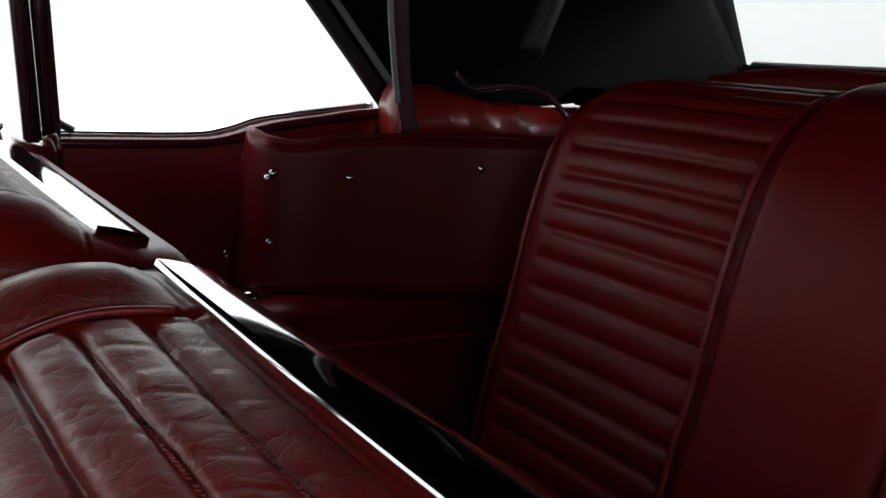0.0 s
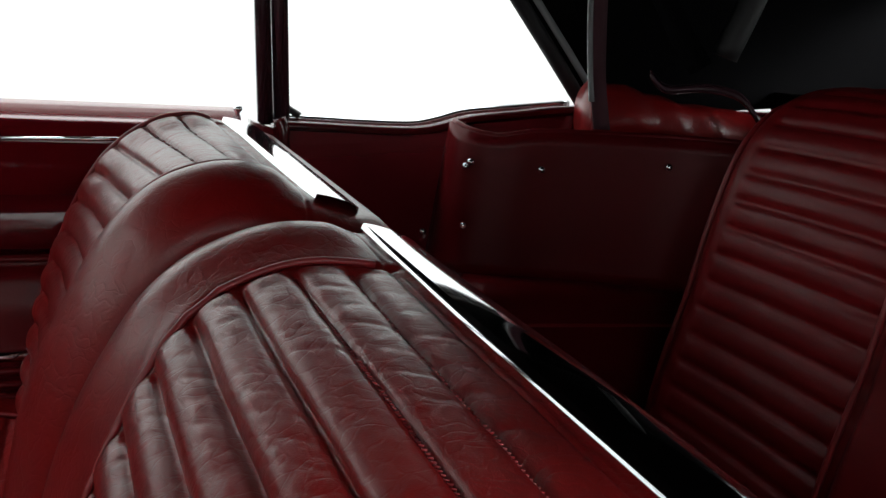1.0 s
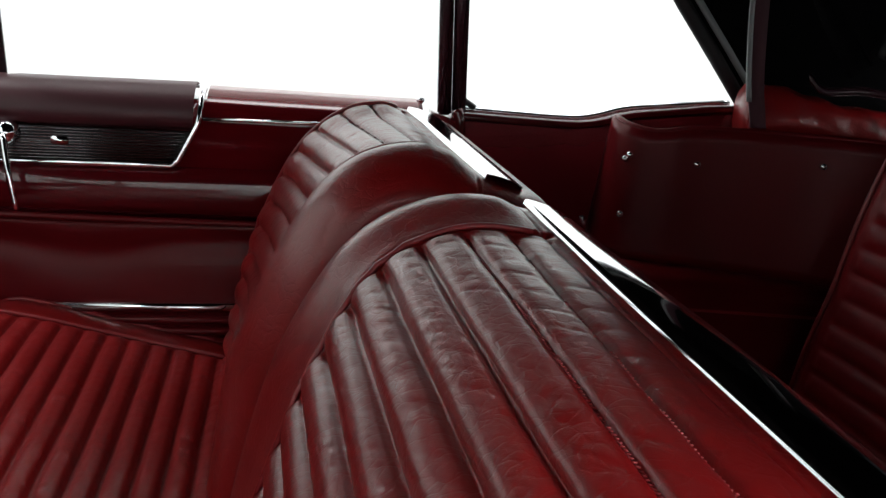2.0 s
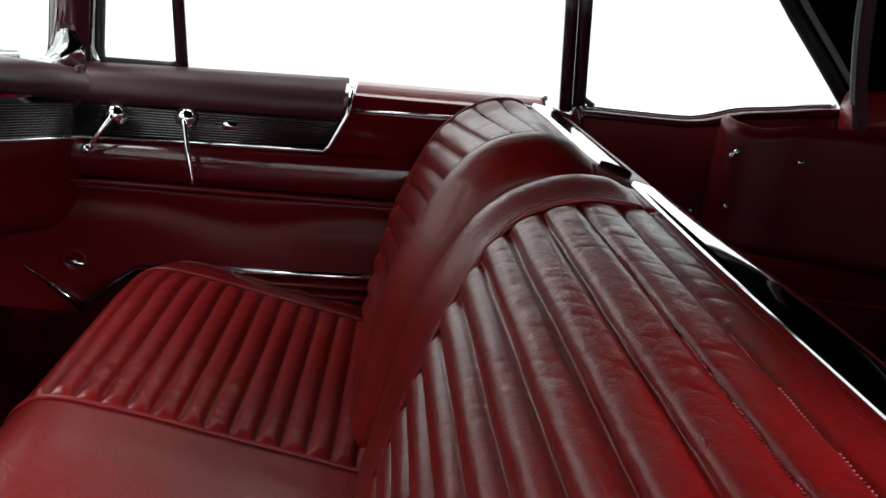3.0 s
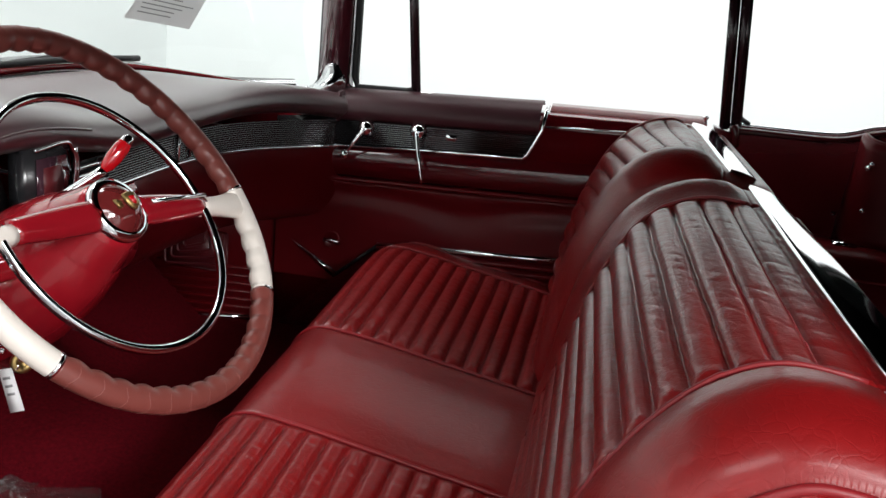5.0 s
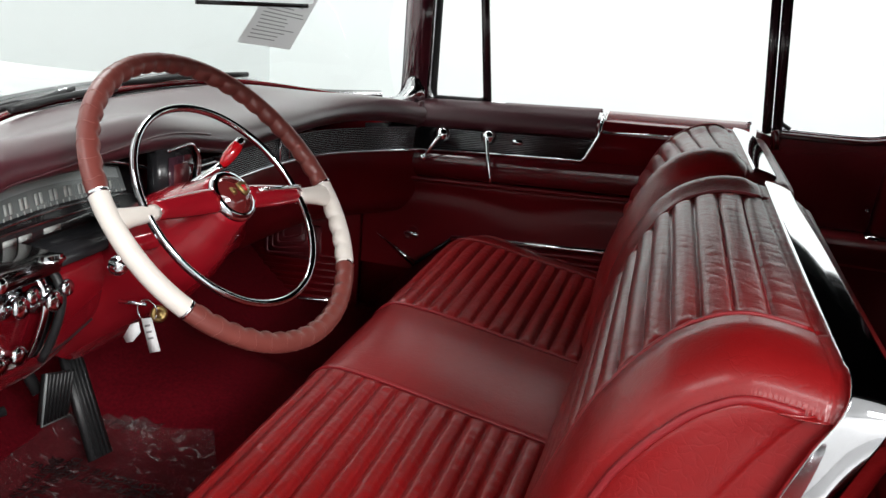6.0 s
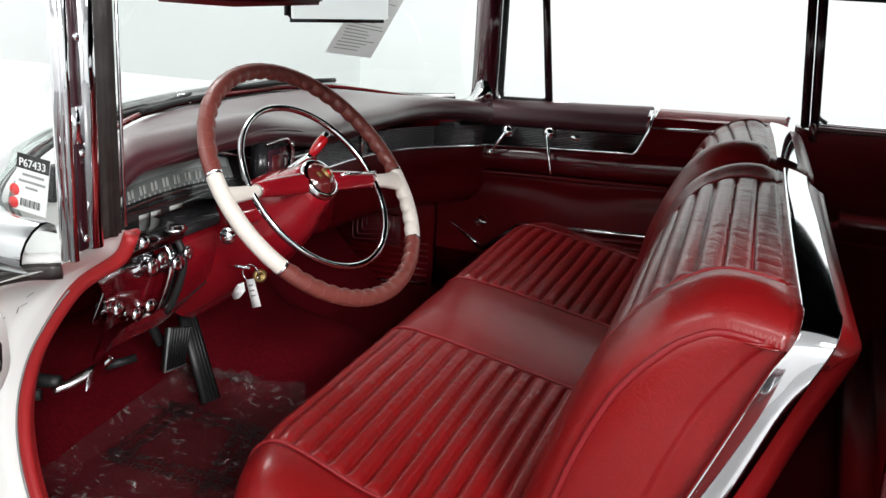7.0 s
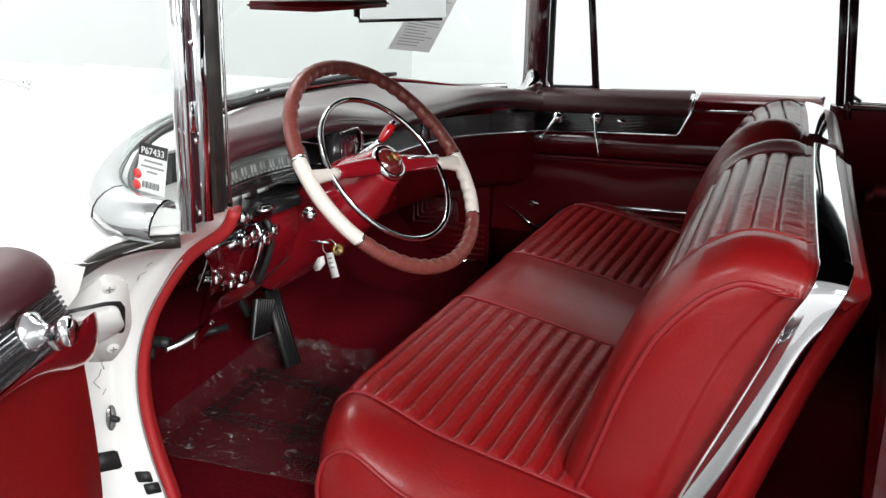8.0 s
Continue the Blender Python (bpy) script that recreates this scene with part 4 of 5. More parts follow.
pane = part("cluster_glass", sheet(lambda y, k: cl_arc(y, k) + Vector((.020, 0, 0)), lin(-.725, -.255, 24), lin(.04, .97, 6)), TINT, cl, "clear instrument glass")
pane.visible_shadow = False
shelf = part("cluster_shelf", prism([(-.965, .990), (-.890, .982), (-.878, .990), (-.890, 1.002), (-.965, 1.008)], "y", -.56, -.24, .003), BLACKBAND, dash)
# clock pod beside the wheel
pod = part("clock_pod", prism([(-.268, .998), (-.185, .998), (-.172, 1.070), (-.184, 1.094), (-.200, 1.100), (-.268, 1.098)], "x", -.935, -.900, .005), BLACKBAND, dash, "square clock pod")
part("clock_glass", prism([(-.258, 1.008), (-.196, 1.008), (-.186, 1.066), (-.196, 1.086), (-.258, 1.088)], "x", -.899, -.896), CLOCKFACE, pod)
part("clock_dial", prism([(-.246, 1.022), (-.206, 1.022), (-.200, 1.060), (-.207, 1.074), (-.246, 1.075)], "x", -.8958, -.8952), LEATHER_DK, pod)
part("clock_trim", tube([(-.897, -.184, .998), (-.897, -.170, 1.068), (-.897, -.182, 1.095), (-.897, -.200, 1.102), (-.897, -.262, 1.100)], .0030, 8, n=30), CHROME, pod)
part("clock_side", ribbon([(-.905, -.176, 1.000), (-.905, -.162, 1.064), (-.905, -.170, 1.090)], (1, 0, 0), .018, .004, n=12), CHROME, pod, "chrome clock side strip")

# ---- steering column and wheel ----
WC, WN = Vector((-.714, -.393, 1.075)), Vector((.769, -.111, .629)).normalized()
WU = (Vector((0, 0, 1)) - WN * WN.z).normalized()
WR = WU.cross(WN)
wheel = thing("steering_wheel", "brown and ivory steering wheel with chrome horn ring", "steering wheel")


def on_wheel(a, r, h=0.0):
    a = radians(a)
    return WC + WR * (math.cos(a) * r) + WU * (math.sin(a) * r) + WN * h


RIM = .2255


def rim_arc(name, a0, a1, material, label, grips):
    n = int(abs(a1 - a0) * 1.4) + 2
    bm = bmesh.new()
    rings = []
    for i in range(n):
        a = a0 + (a1 - a0) * i / (n - 1)
        dirr = on_wheel(a, 1) - WC
        ring = []
        for k in range(14):
            b = 2 * math.pi * k / 14
            r = .0135
            inner = max(0, -math.cos(b))
            if grips:
                r += .0040 * inner * abs(math.sin(radians(a) * 26)) - .001 * inner
            p = WC + dirr * (RIM + r * math.cos(b)) + WN * (r * 1.0 * math.sin(b))
            ring.append(bm.verts.new(p))
        rings.append(ring)
    for a, b in zip(rings, rings[1:]):
        for k in range(14):
            bm.faces.new((a[k], a[(k + 1) % 14], b[(k + 1) % 14], b[k]))
    bm.faces.new(rings[0])
    bm.faces.new(rings[-1])
    return part(name, bm, material, wheel, label)


rim_arc("rim", -4.5, 167, BROWN, "red-brown wrapped upper rim", True)
rim_arc("rim", 213.5, 316, BROWN, "red-brown wrapped lower rim", True)
rim_arc("rim_grip", 167.5, 213, IVORY, "ivory rim section", False)
rim_arc("rim_grip", 316.5, 355, IVORY, "ivory rim section", True)
for a in (167.2, 213.2, 316.2, -4.8):
    d = on_wheel(a, 1) - WC
    part("rim_collar", tube([on_wheel(a - .6, RIM), on_wheel(a + .6, RIM)], .0143, 16), CHROME, wheel)
for a in list(range(2, 164, 7)) + list(range(218, 313, 7)):
    ar = on_wheel(a, 1) - WC
    part("wrap_line", tube([on_wheel(a, RIM) + (ar * math.cos(b) + WN * math.sin(b)) * .0137 + (on_wheel(a + 1, 1) - on_wheel(a, 1)) * .12 * math.sin(b * 3 + a) for b in lin(-.9, 3.3, 12)], .0004, 4), WRAP, wheel)


def spoke(a, r0, r1, w0, w1, material, label):
    p0, p1 = on_wheel(a, r0, .0), on_wheel(a, r1, .0)
    side = (on_wheel(a + 90, 1) - WC)
    bm = bmesh.new()
    rings = []
    for i in range(10):
        f = i / 9
        c = p0.lerp(p1, f)
        w = w0 + (w1 - w0) * f ** 2
        rings.append([bm.verts.new(c + side * (math.cos(b) * w) + WN * (math.sin(b) * .012)) for b in [2 * math.pi * k / 12 for k in range(12)]])
    for p, q in zip(rings, rings[1:]):
        for k in range(12):
            bm.faces.new((p[k], p[(k + 1) % 12], q[(k + 1) % 12], q[k]))
    bm.faces.new(rings[0])
    bm.faces.new(rings[-1])
    part("spoke", bm, material, wheel, label)


spoke(-10, .145, .224, .012, .022, IVORY, "ivory spoke end")
spoke(177, .150, .224, .011, .017, IVORY, "ivory spoke end")
spoke(-9, .03, .150, .019, .013, PAINT_RED2, "red painted spoke")
spoke(176, .03, .150, .019, .013, PAINT_RED2, "red painted spoke")
part("spoke_trim", tube([on_wheel(-5, .05, .014), on_wheel(-6, .15, .012)], .003, 6), CHROME, wheel)
hr = [WC - WR * .013 - WU * .009 + WR * (math.cos(radians(a)) * .156) + WU * (math.sin(radians(a)) * .156) + WN * .005 for a in range(0, 360, 4)]
bmr = bmesh.new()
rings = []
for i, p in enumerate(hr):
    d = (p - (WC - WR * .013 - WU * .009 + WN * .005)).normalized()
    rings.append([bmr.verts.new(p + d * u + WN * w) for u, w in ((-.0045, -.004), (.0045, -.004), (.0045, .003), (.001, .0055), (-.0045, .003))])
for i in range(len(rings)):
    a, b = rings[i], rings[(i + 1) % len(rings)]
    for k in range(5):
        bmr.faces.new((a[k], a[(k + 1) % 5], b[(k + 1) % 5], b[k]))
part("horn_ring", bmr, CHROME, wheel, "chrome horn ring")
part("hub", lathe([(0, .004), (.038, .004), (.042, -.006), (.048, -.025), (.056, -.05)], WC - WN * .004, WN, 32), PAINT_RED2, wheel, "red painted hub")
part("hub_ring", lathe([(.0315, .010), (.037, .009), (.0395, .002), (.038, -.004)], WC + WN * .002, WN, 32), CHROME, wheel, "chrome hub ring")
part("hub_dome", lathe([(0, .024), (.011, .0225), (.021, .018), (.028, .012), (.0325, .006)], WC + WN * .002, WN, 28), DOME, wheel, "clear red hub dome")
def crest(points, h, material, label=""):
    bm = bmesh.new()
    lo = [bm.verts.new(WC + WR * u * .8 + WU * v * .8 + WN * (h - .003)) for u, v in points]
    hi = [bm.verts.new(WC + WR * u * .7 + WU * v * .7 + WN * h) for u, v in points]
    bm.faces.new(lo)
    bm.faces.new(hi)
    for k in range(len(points)):
        bm.faces.new((lo[k], lo[(k + 1) % len(points)], hi[(k + 1) % len(points)], hi[k]))
    part("hub_crest", bm, material, wheel, label)


crest([(-.012, .012), (0, .014), (.012, .012), (.012, -.002), (.007, -.011), (0, -.015), (-.007, -.011), (-.012, -.002)], .0305, BRASS, "brass coloured shield crest")
crest([(-.024, .010), (-.014, .004), (-.014, -.004), (-.022, -.006)], .0245, BRASS)
crest([(.024, .010), (.014, .004), (.014, -.004), (.022, -.006)], .0245, BRASS)
crest([(-.006, .006), (.006, .006), (.004, -.004), (0, -.008), (-.004, -.004)], .0325, KNOBRED)
column = thing("steering_column", "red painted steering column cover under the wheel", "steering column")
part("bowl", lathe([(.054, -.045), (.064, -.07), (.074, -.11), (.080, -.16), (.080, -.22), (.074, -.30), (.062, -.42)], WC, WN, 40), PAINT_RED2, column)
part("column_arm", tube([WC - WN * .10 - WR * .02, WC - WN * .10 - WR * .13 + WU * .004], lambda t: .016 - .006 * t, 10), PAINT_RED2, column)
gear = thing("gear_lever", "chrome gear lever with red knob on the steering column", "gear lever")
g0, g1, g2 = WC - WN * .10 + WU * .055 + WR * .01, Vector((-.766, -.325, 1.104)), Vector((-.748, -.300, 1.140))
part("stem", tube([g0, g0.lerp(g1, .5), g1], .006, 10, n=12), CHROME, gear)
kd = (g2 - g1).normalized()
part("knob", lathe([(.005, 0), (.008, .006), (.0100, .018), (.0098, .034), (.0075, .042)], g1, kd, 18), KNOBRED, gear, "glossy red knob")
part("knob_cap", lathe([(.0078, .041), (.0074, .047), (.004, .051), (0, .052)], g1, kd, 18), CHROME, gear)

# ---- keys with paper tags ----
keys = thing("car_keys", "car keys with white paper tags in the ignition", "keys")
part("key_ring", tube([(-.800 + .016 * math.cos(a), -.470, .915 + .016 * math.sin(a)) for a in lin(0, 6.0, 20)], .0012, 6), CHROME, keys)
part("key_bit", tube([(-.84, -.478, .925), (-.80, -.472, .925)], .003, 8), CHROME, keys)
part("fob", lathe([(0, .002), (.005, .002), (.006, .004), (.011, .003), (.0125, .001), (.0125, -.003), (0, -.003)], (-.786, -.462, .910), (.75, -.6, .2), 20), BRASS, keys, "brass coloured key fob")
part("tag", prism([(-.806, .903), (-.790, .908), (-.776, .860), (-.793, .854)], "y", -.4755, -.4745), PAPER, keys, "white paper key tag")
part("tag", prism([(-.822, .893), (-.809, .899), (-.806, .884), (-.818, .868), (-.829, .864), (-.834, .872)], "y", -.4785, -.4775), PAPER, keys, "white paper key tag")
for i in range(3):
    z = .895 - i * .009
    part("writing", prism([(-.801 + i * .0026, z), (-.792 + i * .0026, z + .003), (-.7915 + i * .0026, z), (-.8005 + i * .0026, z - .003)], "y", -.4758, -.4756), INKGREY, keys)

# ---- floor, pedals, kick panels ----
floor_pan = thing("floor_1", "dark red carpeted car floor", "car floor", kind="structure")


def floor_pos(x, y):
    z = .515
    z += .10 * ramp(-.62, -1.10, x) * math.exp(-(y / .17) ** 4) + .015 * math.exp(-(y / .2) ** 4)
    z += .42 * max(0, (-1.08 - x) / .42) ** 1.2
    return (x, y, z)


fl = part("carpet", sheet(floor_pos, lin(-1.30, 1.0, 66), lin(-.86, .76, 50)), CARPET, floor_pan)
fl.modifiers.new("thick", "SOLIDIFY").thickness = .02
part("sill_plate", box(-.92, .30, -.93, -.84, .47, .515, .008), CHROME_DK, floor_pan)
part("firewall", box(-1.32, -1.29, -.86, .80, .5, 1.03), CARPET, floor_pan)
part("kick_panel", box(-1.29, -.925, .665, .70, .5, .99, .004), VINYL_RED, floor_pan, "dark red passenger kick panel")
for i in range(7):
    z = .545 + i * .019
    part("kick_rib", tube([(-1.20, .662, z), (-.935, .662, z + .012)], .005, 6), VINYL_RED, floor_pan)
part("kick_strip", ribbon([(-1.25, .655, .520), (-.93, .655, .558)], (0, 0, 1), .010, .006), CHROME, floor_pan)
vent = thing("kick_vent", "dark red pressed vent grille on the kick panel", "vent")
part("plate", box(-1.185, -1.022, .656, .664, .652, .748, .004), LEATHER_DK, vent)
for i in range(4):
    d = i * .015
    part("ridge", tube([(-1.175 + d, .654, .742), (-1.175 + d, .654, .664 + d), (-1.168 + d, .654, .658 + d), (-1.040 - d, .654, .670 + d), (-1.033 - d, .654, .676 + d), (-1.033 - d, .654, .744)], .0034, 6), LEATHER_DK, vent)
part("kick_panel", box(-1.29, -1.02, -.90, -.865, .5, .98, .004), CARPET, floor_pan)


def slab(corners, thick, direction):
    bm = bmesh.new()
    d = Vector(direction).normalized() * thick
    a = [bm.verts.new(Vector(c)) for c in corners]
    b = [bm.verts.new(Vector(c) + d) for c in corners]
    n = len(a)
    bm.faces.new(a[::-1])
    bm.faces.new(b)
    for k in range(n):
        bm.faces.new((a[k], a[(k + 1) % n], b[(k + 1) % n], b[k]))
    return bm


brake = thing("brake_pedal", "black rubber brake pedal with ribs and chrome edge", "pedal")
part("pad", slab([(-1.02, -.425, .757), (-1.02, -.358, .738), (-1.04, -.352, .655), (-1.04, -.418, .662)], .012, (.9, -.1, .35)), RUBBER, brake)
for i in range(7):
    f = (i + .7) / 7.6
    p, q = Vector((-1.006, -.427, .760)).lerp(Vector((-1.006, -.360, .741)), f), Vector((-1.027, -.420, .666)).lerp(Vector((-1.027, -.354, .659)), f)
    part("rib", tube([p, q], .003, 6), RUBBER, brake)
part("edge", tube([(-1.008, -.427, .760), (-1.028, -.420, .663), (-1.028, -.352, .655)], .0022, 6), GREYTRIM, brake)
part("arm", tube([(-1.06, -.385, .70), (-1.12, -.38, .78), (-1.16, -.38, .90)], .010, 8), RUBBER, brake)
gas = thing("accelerator_pedal", "long black rubber accelerator pedal on the floor", "pedal")
part("pad", slab([(-1.06, -.338, .752), (-1.06, -.288, .738), (-1.0, -.290, .560), (-1.0, -.344, .568)], .012, (.85, -.1, .5)), RUBBER, gas)
for i in range(4):
    f = (i + .8) / 4.8
    part("rib", tube([Vector((-1.048, -.338, .757)).lerp(Vector((-1.048, -.29, .744)), f), Vector((-.989, -.344, .575)).lerp(Vector((-.989, -.292, .567)), f)], .0022, 6), RUBBER, gas)
hb = thing("parking_brake", "chrome parking brake pedal on a black bracket", "pedal")
part("handle", tube([(-.945, -.790, .790), (-.93, -.765, .797), (-.912, -.722, .812), (-.905, -.705, .822)], lambda t: .006 + .003 * math.sin(math.pi * t), 10, n=16), CHROME, hb)
part("bracket", tube([(-.95, -.77, .795), (-1.0, -.78, .80), (-1.05, -.76, .84), (-1.02, -.70, .88)], .011, 8, n=16), RUBBER, hb)
part("bracket", tube([(-.96, -.80, .785), (-1.04, -.84, .78)], .010, 8), RUBBER, hb)
part("stub", tube([(-1.10, -.50, .69), (-1.07, -.45, .695)], .008, 8), RUBBER, hb)

# clear protective floor film with printing
film = thing("floor_film", "clear plastic protective film with black printing on the carpet", "floor film")
FC = [Vector((-1.135, -.225, .53)), Vector((-.865, -.165, .53)), Vector((-.60, -.58, .53)), Vector((-.86, -.83, .53)), Vector((-1.105, -.64, .53))]


def film_pos(u, v):
    a = FC[0].lerp(FC[4], v)
    b = FC[1].lerp(FC[2], v)
    p = a.lerp(b, u)
    p.z = floor_pos(p.x, p.y)[2] + .027 + .004 * noise.noise(p * 11) + .0035 * noise.noise(p * 37) + .018 * math.exp(-(u / .15) ** 2 - (v / .08) ** 2)
    return p


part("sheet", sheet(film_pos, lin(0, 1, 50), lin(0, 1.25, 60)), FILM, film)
for k in range(5):
    a = Vector((-1.14 + .03 * k, -.24 + .008 * k, .562))
    part("crumple", ribbon([a, a + Vector((.02, .006, .022)), a + Vector((.045, .012, .008)), a + Vector((.07, .004, .02))], (.3, 1, .4), .022, .001, n=10), FILM, film)
for ends in ([(u, 0) for u in lin(0, 1, 24)], [(u, 1.25) for u in lin(0, 1, 24)], [(0, v) for v in lin(0, 1.25, 30)], [(1, v) for v in lin(0, 1.25, 30)]):
    part("film_edge", tube([film_pos(u, v) + Vector((0, 0, .001)) for u, v in ends], .0007, 5), FILM, film)
part("slip", box(-.742, -.700, -.50, -.462, .546, .553, .001), PAPER2, film, "crumpled paper slip")


def words(text, size, at, turn, parent, material, name="lettering"):
    cu = bpy.data.curves.new(name, "FONT")
    cu.body, cu.size, cu.extrude = text, size, .0003
    tmp = new(name, cu)
    bpy.context.view_layer.update()
    me = bpy.data.meshes.new_from_object(tmp.evaluated_get(bpy.context.evaluated_depsgraph_get()))
    bpy.data.objects.remove(tmp)
    me.materials.clear()
    me.materials.append(material)
    ob = new(name, me)
    ob.matrix_world = Matrix.Translation(at) @ turn
    ob.parent = parent
    return ob


def turned(xdir, ydir):
    x = Vector(xdir).normalized()
    z = x.cross(Vector(ydir)).normalized()
    y = z.cross(x)
    return Matrix((x, y, z)).transposed().to_4x4()


# the printing runs round a square, two lines to a side
SQ = [Vector((-1.078, -.325, .551)), Vector((-.865, -.340, .551)), Vector((-.785, -.580, .551)), Vector((-1.05, -.585, .551))]
for k in range(4):
    a, b = SQ[k], SQ[(k + 1) % 4]
    y = Vector((-(b - a).y, (b - a).x, 0)).normalized()
    if y.dot(sum(SQ, Vector()) / 4 - a) < 0:
        y = -y
    x = y.cross(Vector((0, 0, 1)))
    for row, text in enumerate(("PROTECTIVE COVER", "DEALER MUST REMOVE")):
        size = .026
        at = (a + b) / 2 + y * (.028 * row) - x * (.30 * size * len(text))
        words(text, size, at, turned(x, y), film, INKRED)
for text, at, k in (("PROTECTIVE COVER", (-.80, -.67, .551), 2), ("DEALER MUST REMOVE", (-.79, -.645, .551), 2), ("DEALER MUST", (-.74, -.42, .551), 1)):
    a, b = SQ[k], SQ[(k + 1) % 4]
    x = (a - b).normalized()
    words(text, .026, at, turned(x, Vector((0, 0, 1)).cross(x)), film, INKRED)

# ---- windscreen, pillars and front body ----
screen = thing("windscreen", "wraparound windscreen with chrome foot moulding", "windscreen", kind="structure")


GB = [(-1.205, 0, 1.150), (-1.195, .25, 1.148), (-1.16, .47, 1.138), (-1.11, .63, 1.124), (-1.03, .763, 1.114), (-.955, .855, 1.111), (-.87, .929, 1.110), (-.81, .962, 1.110), (-.755, .964, 1.110)]
GT = [(-.86, 0, 1.50), (-.855, .25, 1.50), (-.845, .40, 1.495), (-.83, .53, 1.49), (-.815, .62, 1.487), (-.80, .68, 1.485), (-.78, .73, 1.482), (-.76, .77, 1.478), (-.74, .80, 1.47)]
full = lambda pts: [(x, -y, z) for x, y, z in pts[:0:-1]] + pts
gb, gt = spline(full(GB), 61), spline(full(GT), 61)
for p in gb:
    p.z -= sag(p.y)
gl = part("glass", sheet(lambda i, v: gb[i].lerp(gt[i], v) + Vector((-.05, 0, 0)) * math.sin(math.pi * v), range(0, 56), lin(0, 1, 10)), TINT, screen, "faintly green glass")
gl.visible_shadow = False


def skirt(i, v):
    """Rounded chrome skirt round the foot of the glass, widest at the corners."""
    d = gb[min(i + 1, 60)] - gb[max(i - 1, 0)]
    out = Vector((-d.y, d.x, 0)).normalized()
    if out.x > 0 and abs(gb[i].y) < .7 or out.y * gb[i].y < 0:
        out = -out
    w = .75 + .50 * ramp(.50, .90, abs(gb[i].y))
    o, dz = [(-.004, -.004), (-.002, .006), (.006, .011), (.016, .010), (.027, .004), (.036, -.005), (.042, -.016), (.044, -.028), (.038, -.036)][v]
    return gb[i] + out * o * w + Vector((0, 0, dz * (.6 + .4 * w)))


part("foot_moulding", sheet(skirt, range(0, 55), range(9)), CHROME_DIMMED, screen, "chrome foot moulding")
part("moulding_gasket", tube([Vector(skirt(i, 8)) + Vector((0, 0, -.001)) for i in range(0, 55)], .0016, 8), GREYTRIM, screen, "thin grey gasket under the moulding")
part("corner_cover", sheet(lambda i, v: Vector(skirt(i, v)) + Vector((0, -.003, .003)), range(0, 4), range(1, 9)), CHROME_DIMMED, screen, "chrome cover at the pillar foot")
part("cover_edge", tube([Vector(skirt(3, v)) + Vector((-.001, -.003, .003)) for v in range(1, 9)], .0008, 6), RUBBER, screen)
part("foot_rubber", tube([Vector(skirt(i, 0)) * 2 - Vector(skirt(i, 2)) + Vector((0, 0, .010)) for i in range(3, 47)], .0055, 8), RUBBER, screen)

for sy, nm in ((-1, "driver"), (1, "passenger")):
    pil = thing("windscreen_pillar", "chrome and rubber windscreen pillar" if sy < 0 else "maroon painted windscreen pillar with chrome foot", "car pillar", kind="structure")
    if sy < 0:
        part("outer_chrome", tube([(-.7285, -.9685, 1.080), (-.7285, -.9685, 1.50)], .0105, 20), CHROME, pil, "chrome outer strip")
        part("outer_bead", tube([(-.7195, -.9720, 1.080), (-.7195, -.9720, 1.50)], .0065, 16), CHROME, pil, "chrome bead")
        part("screw_strip", prism([(-.746, -.957), (-.727, -.957), (-.727, -.932), (-.746, -.932)], "z", 1.085, 1.50, .002), FRAME, pil, "dark maroon channel")
        part("clip", prism([(-.746, -.9575), (-.7255, -.9575), (-.7255, -.934), (-.746, -.934)], "z", 1.215, 1.262, .002), CHROME, pil)
        part("inner_chrome", tube([(-.734, -.925, 1.085), (-.734, -.925, 1.50)], .0145, 20), CHROME, pil, "chrome inner strip")
        part("weather_seal", prism([(-.768, -.900), (-.748, -.910), (-.736, -.910), (-.728, -.902), (-.730, -.893), (-.724, -.882), (-.735, -.868), (-.768, -.868)], "z", 1.088, 1.50, .004), SEAL, pil, "black rubber seal")
        part("seal_edge", tube([(-.7255, -.873, 1.10), (-.7255, -.873, 1.50)], .0022, 8), CHROME, pil)
        for z in (1.10, 1.205, 1.34):
            part("screw", lathe([(0, .004), (.004, .003), (.005, 0)], (-.7265, -.943, z), (.95, -.3, 0), 10), CHROME, pil)
    else:
        part("post", prism([(-.868, .775), (-.835, .745), (-.795, .745), (-.790, .80), (-.86, .82)], "z", 1.088, 1.50, .006), PILLAR, pil, "maroon painted post")
        bmf = prism([(-.908, 1.083), (-.885, 1.089), (-.864, 1.098), (-.850, 1.115), (-.840, 1.145), (-.815, 1.150), (-.798, 1.12), (-.792, 1.074), (-.84, 1.066), (-.908, 1.074)], "y", .738, .80, .006)
        part("chrome_foot", bmf, CHROME_DIMMED, pil, "chrome pillar foot")
        part("foot_sweep", tube([(-.805, .752, 1.100), (-.845, .756, 1.086), (-.88, .760, 1.081), (-.91, .764, 1.079)], lambda t: .014 - .010 * t, 12, n=20), CHROME_DIMMED, pil, "chrome pillar foot")
        part("seal", tube([(-.872, .80, 1.48), (-.872, .80, 1.14), (-.878, .80, 1.098), (-.895, .80, 1.078), (-.94, .79, 1.070)], .0045, 8, n=30), RUBBER, pil)

mirror = thing("rear_view_mirror", "chrome framed rear view mirror", "mirror")
mm = look((-.815, -.155, 1.376), (.073, -.614, 1.396))
mb = box(-.118, .118, -.046, .040, -.022, -.004, .012, 3)
bmesh.ops.transform(mb, matrix=mm, verts=mb.verts)
part("case", mb, BLACKBAND, mirror, "black mirror case")
mg = box(-.111, .111, -.039, .034, -.0045, .0, .002)
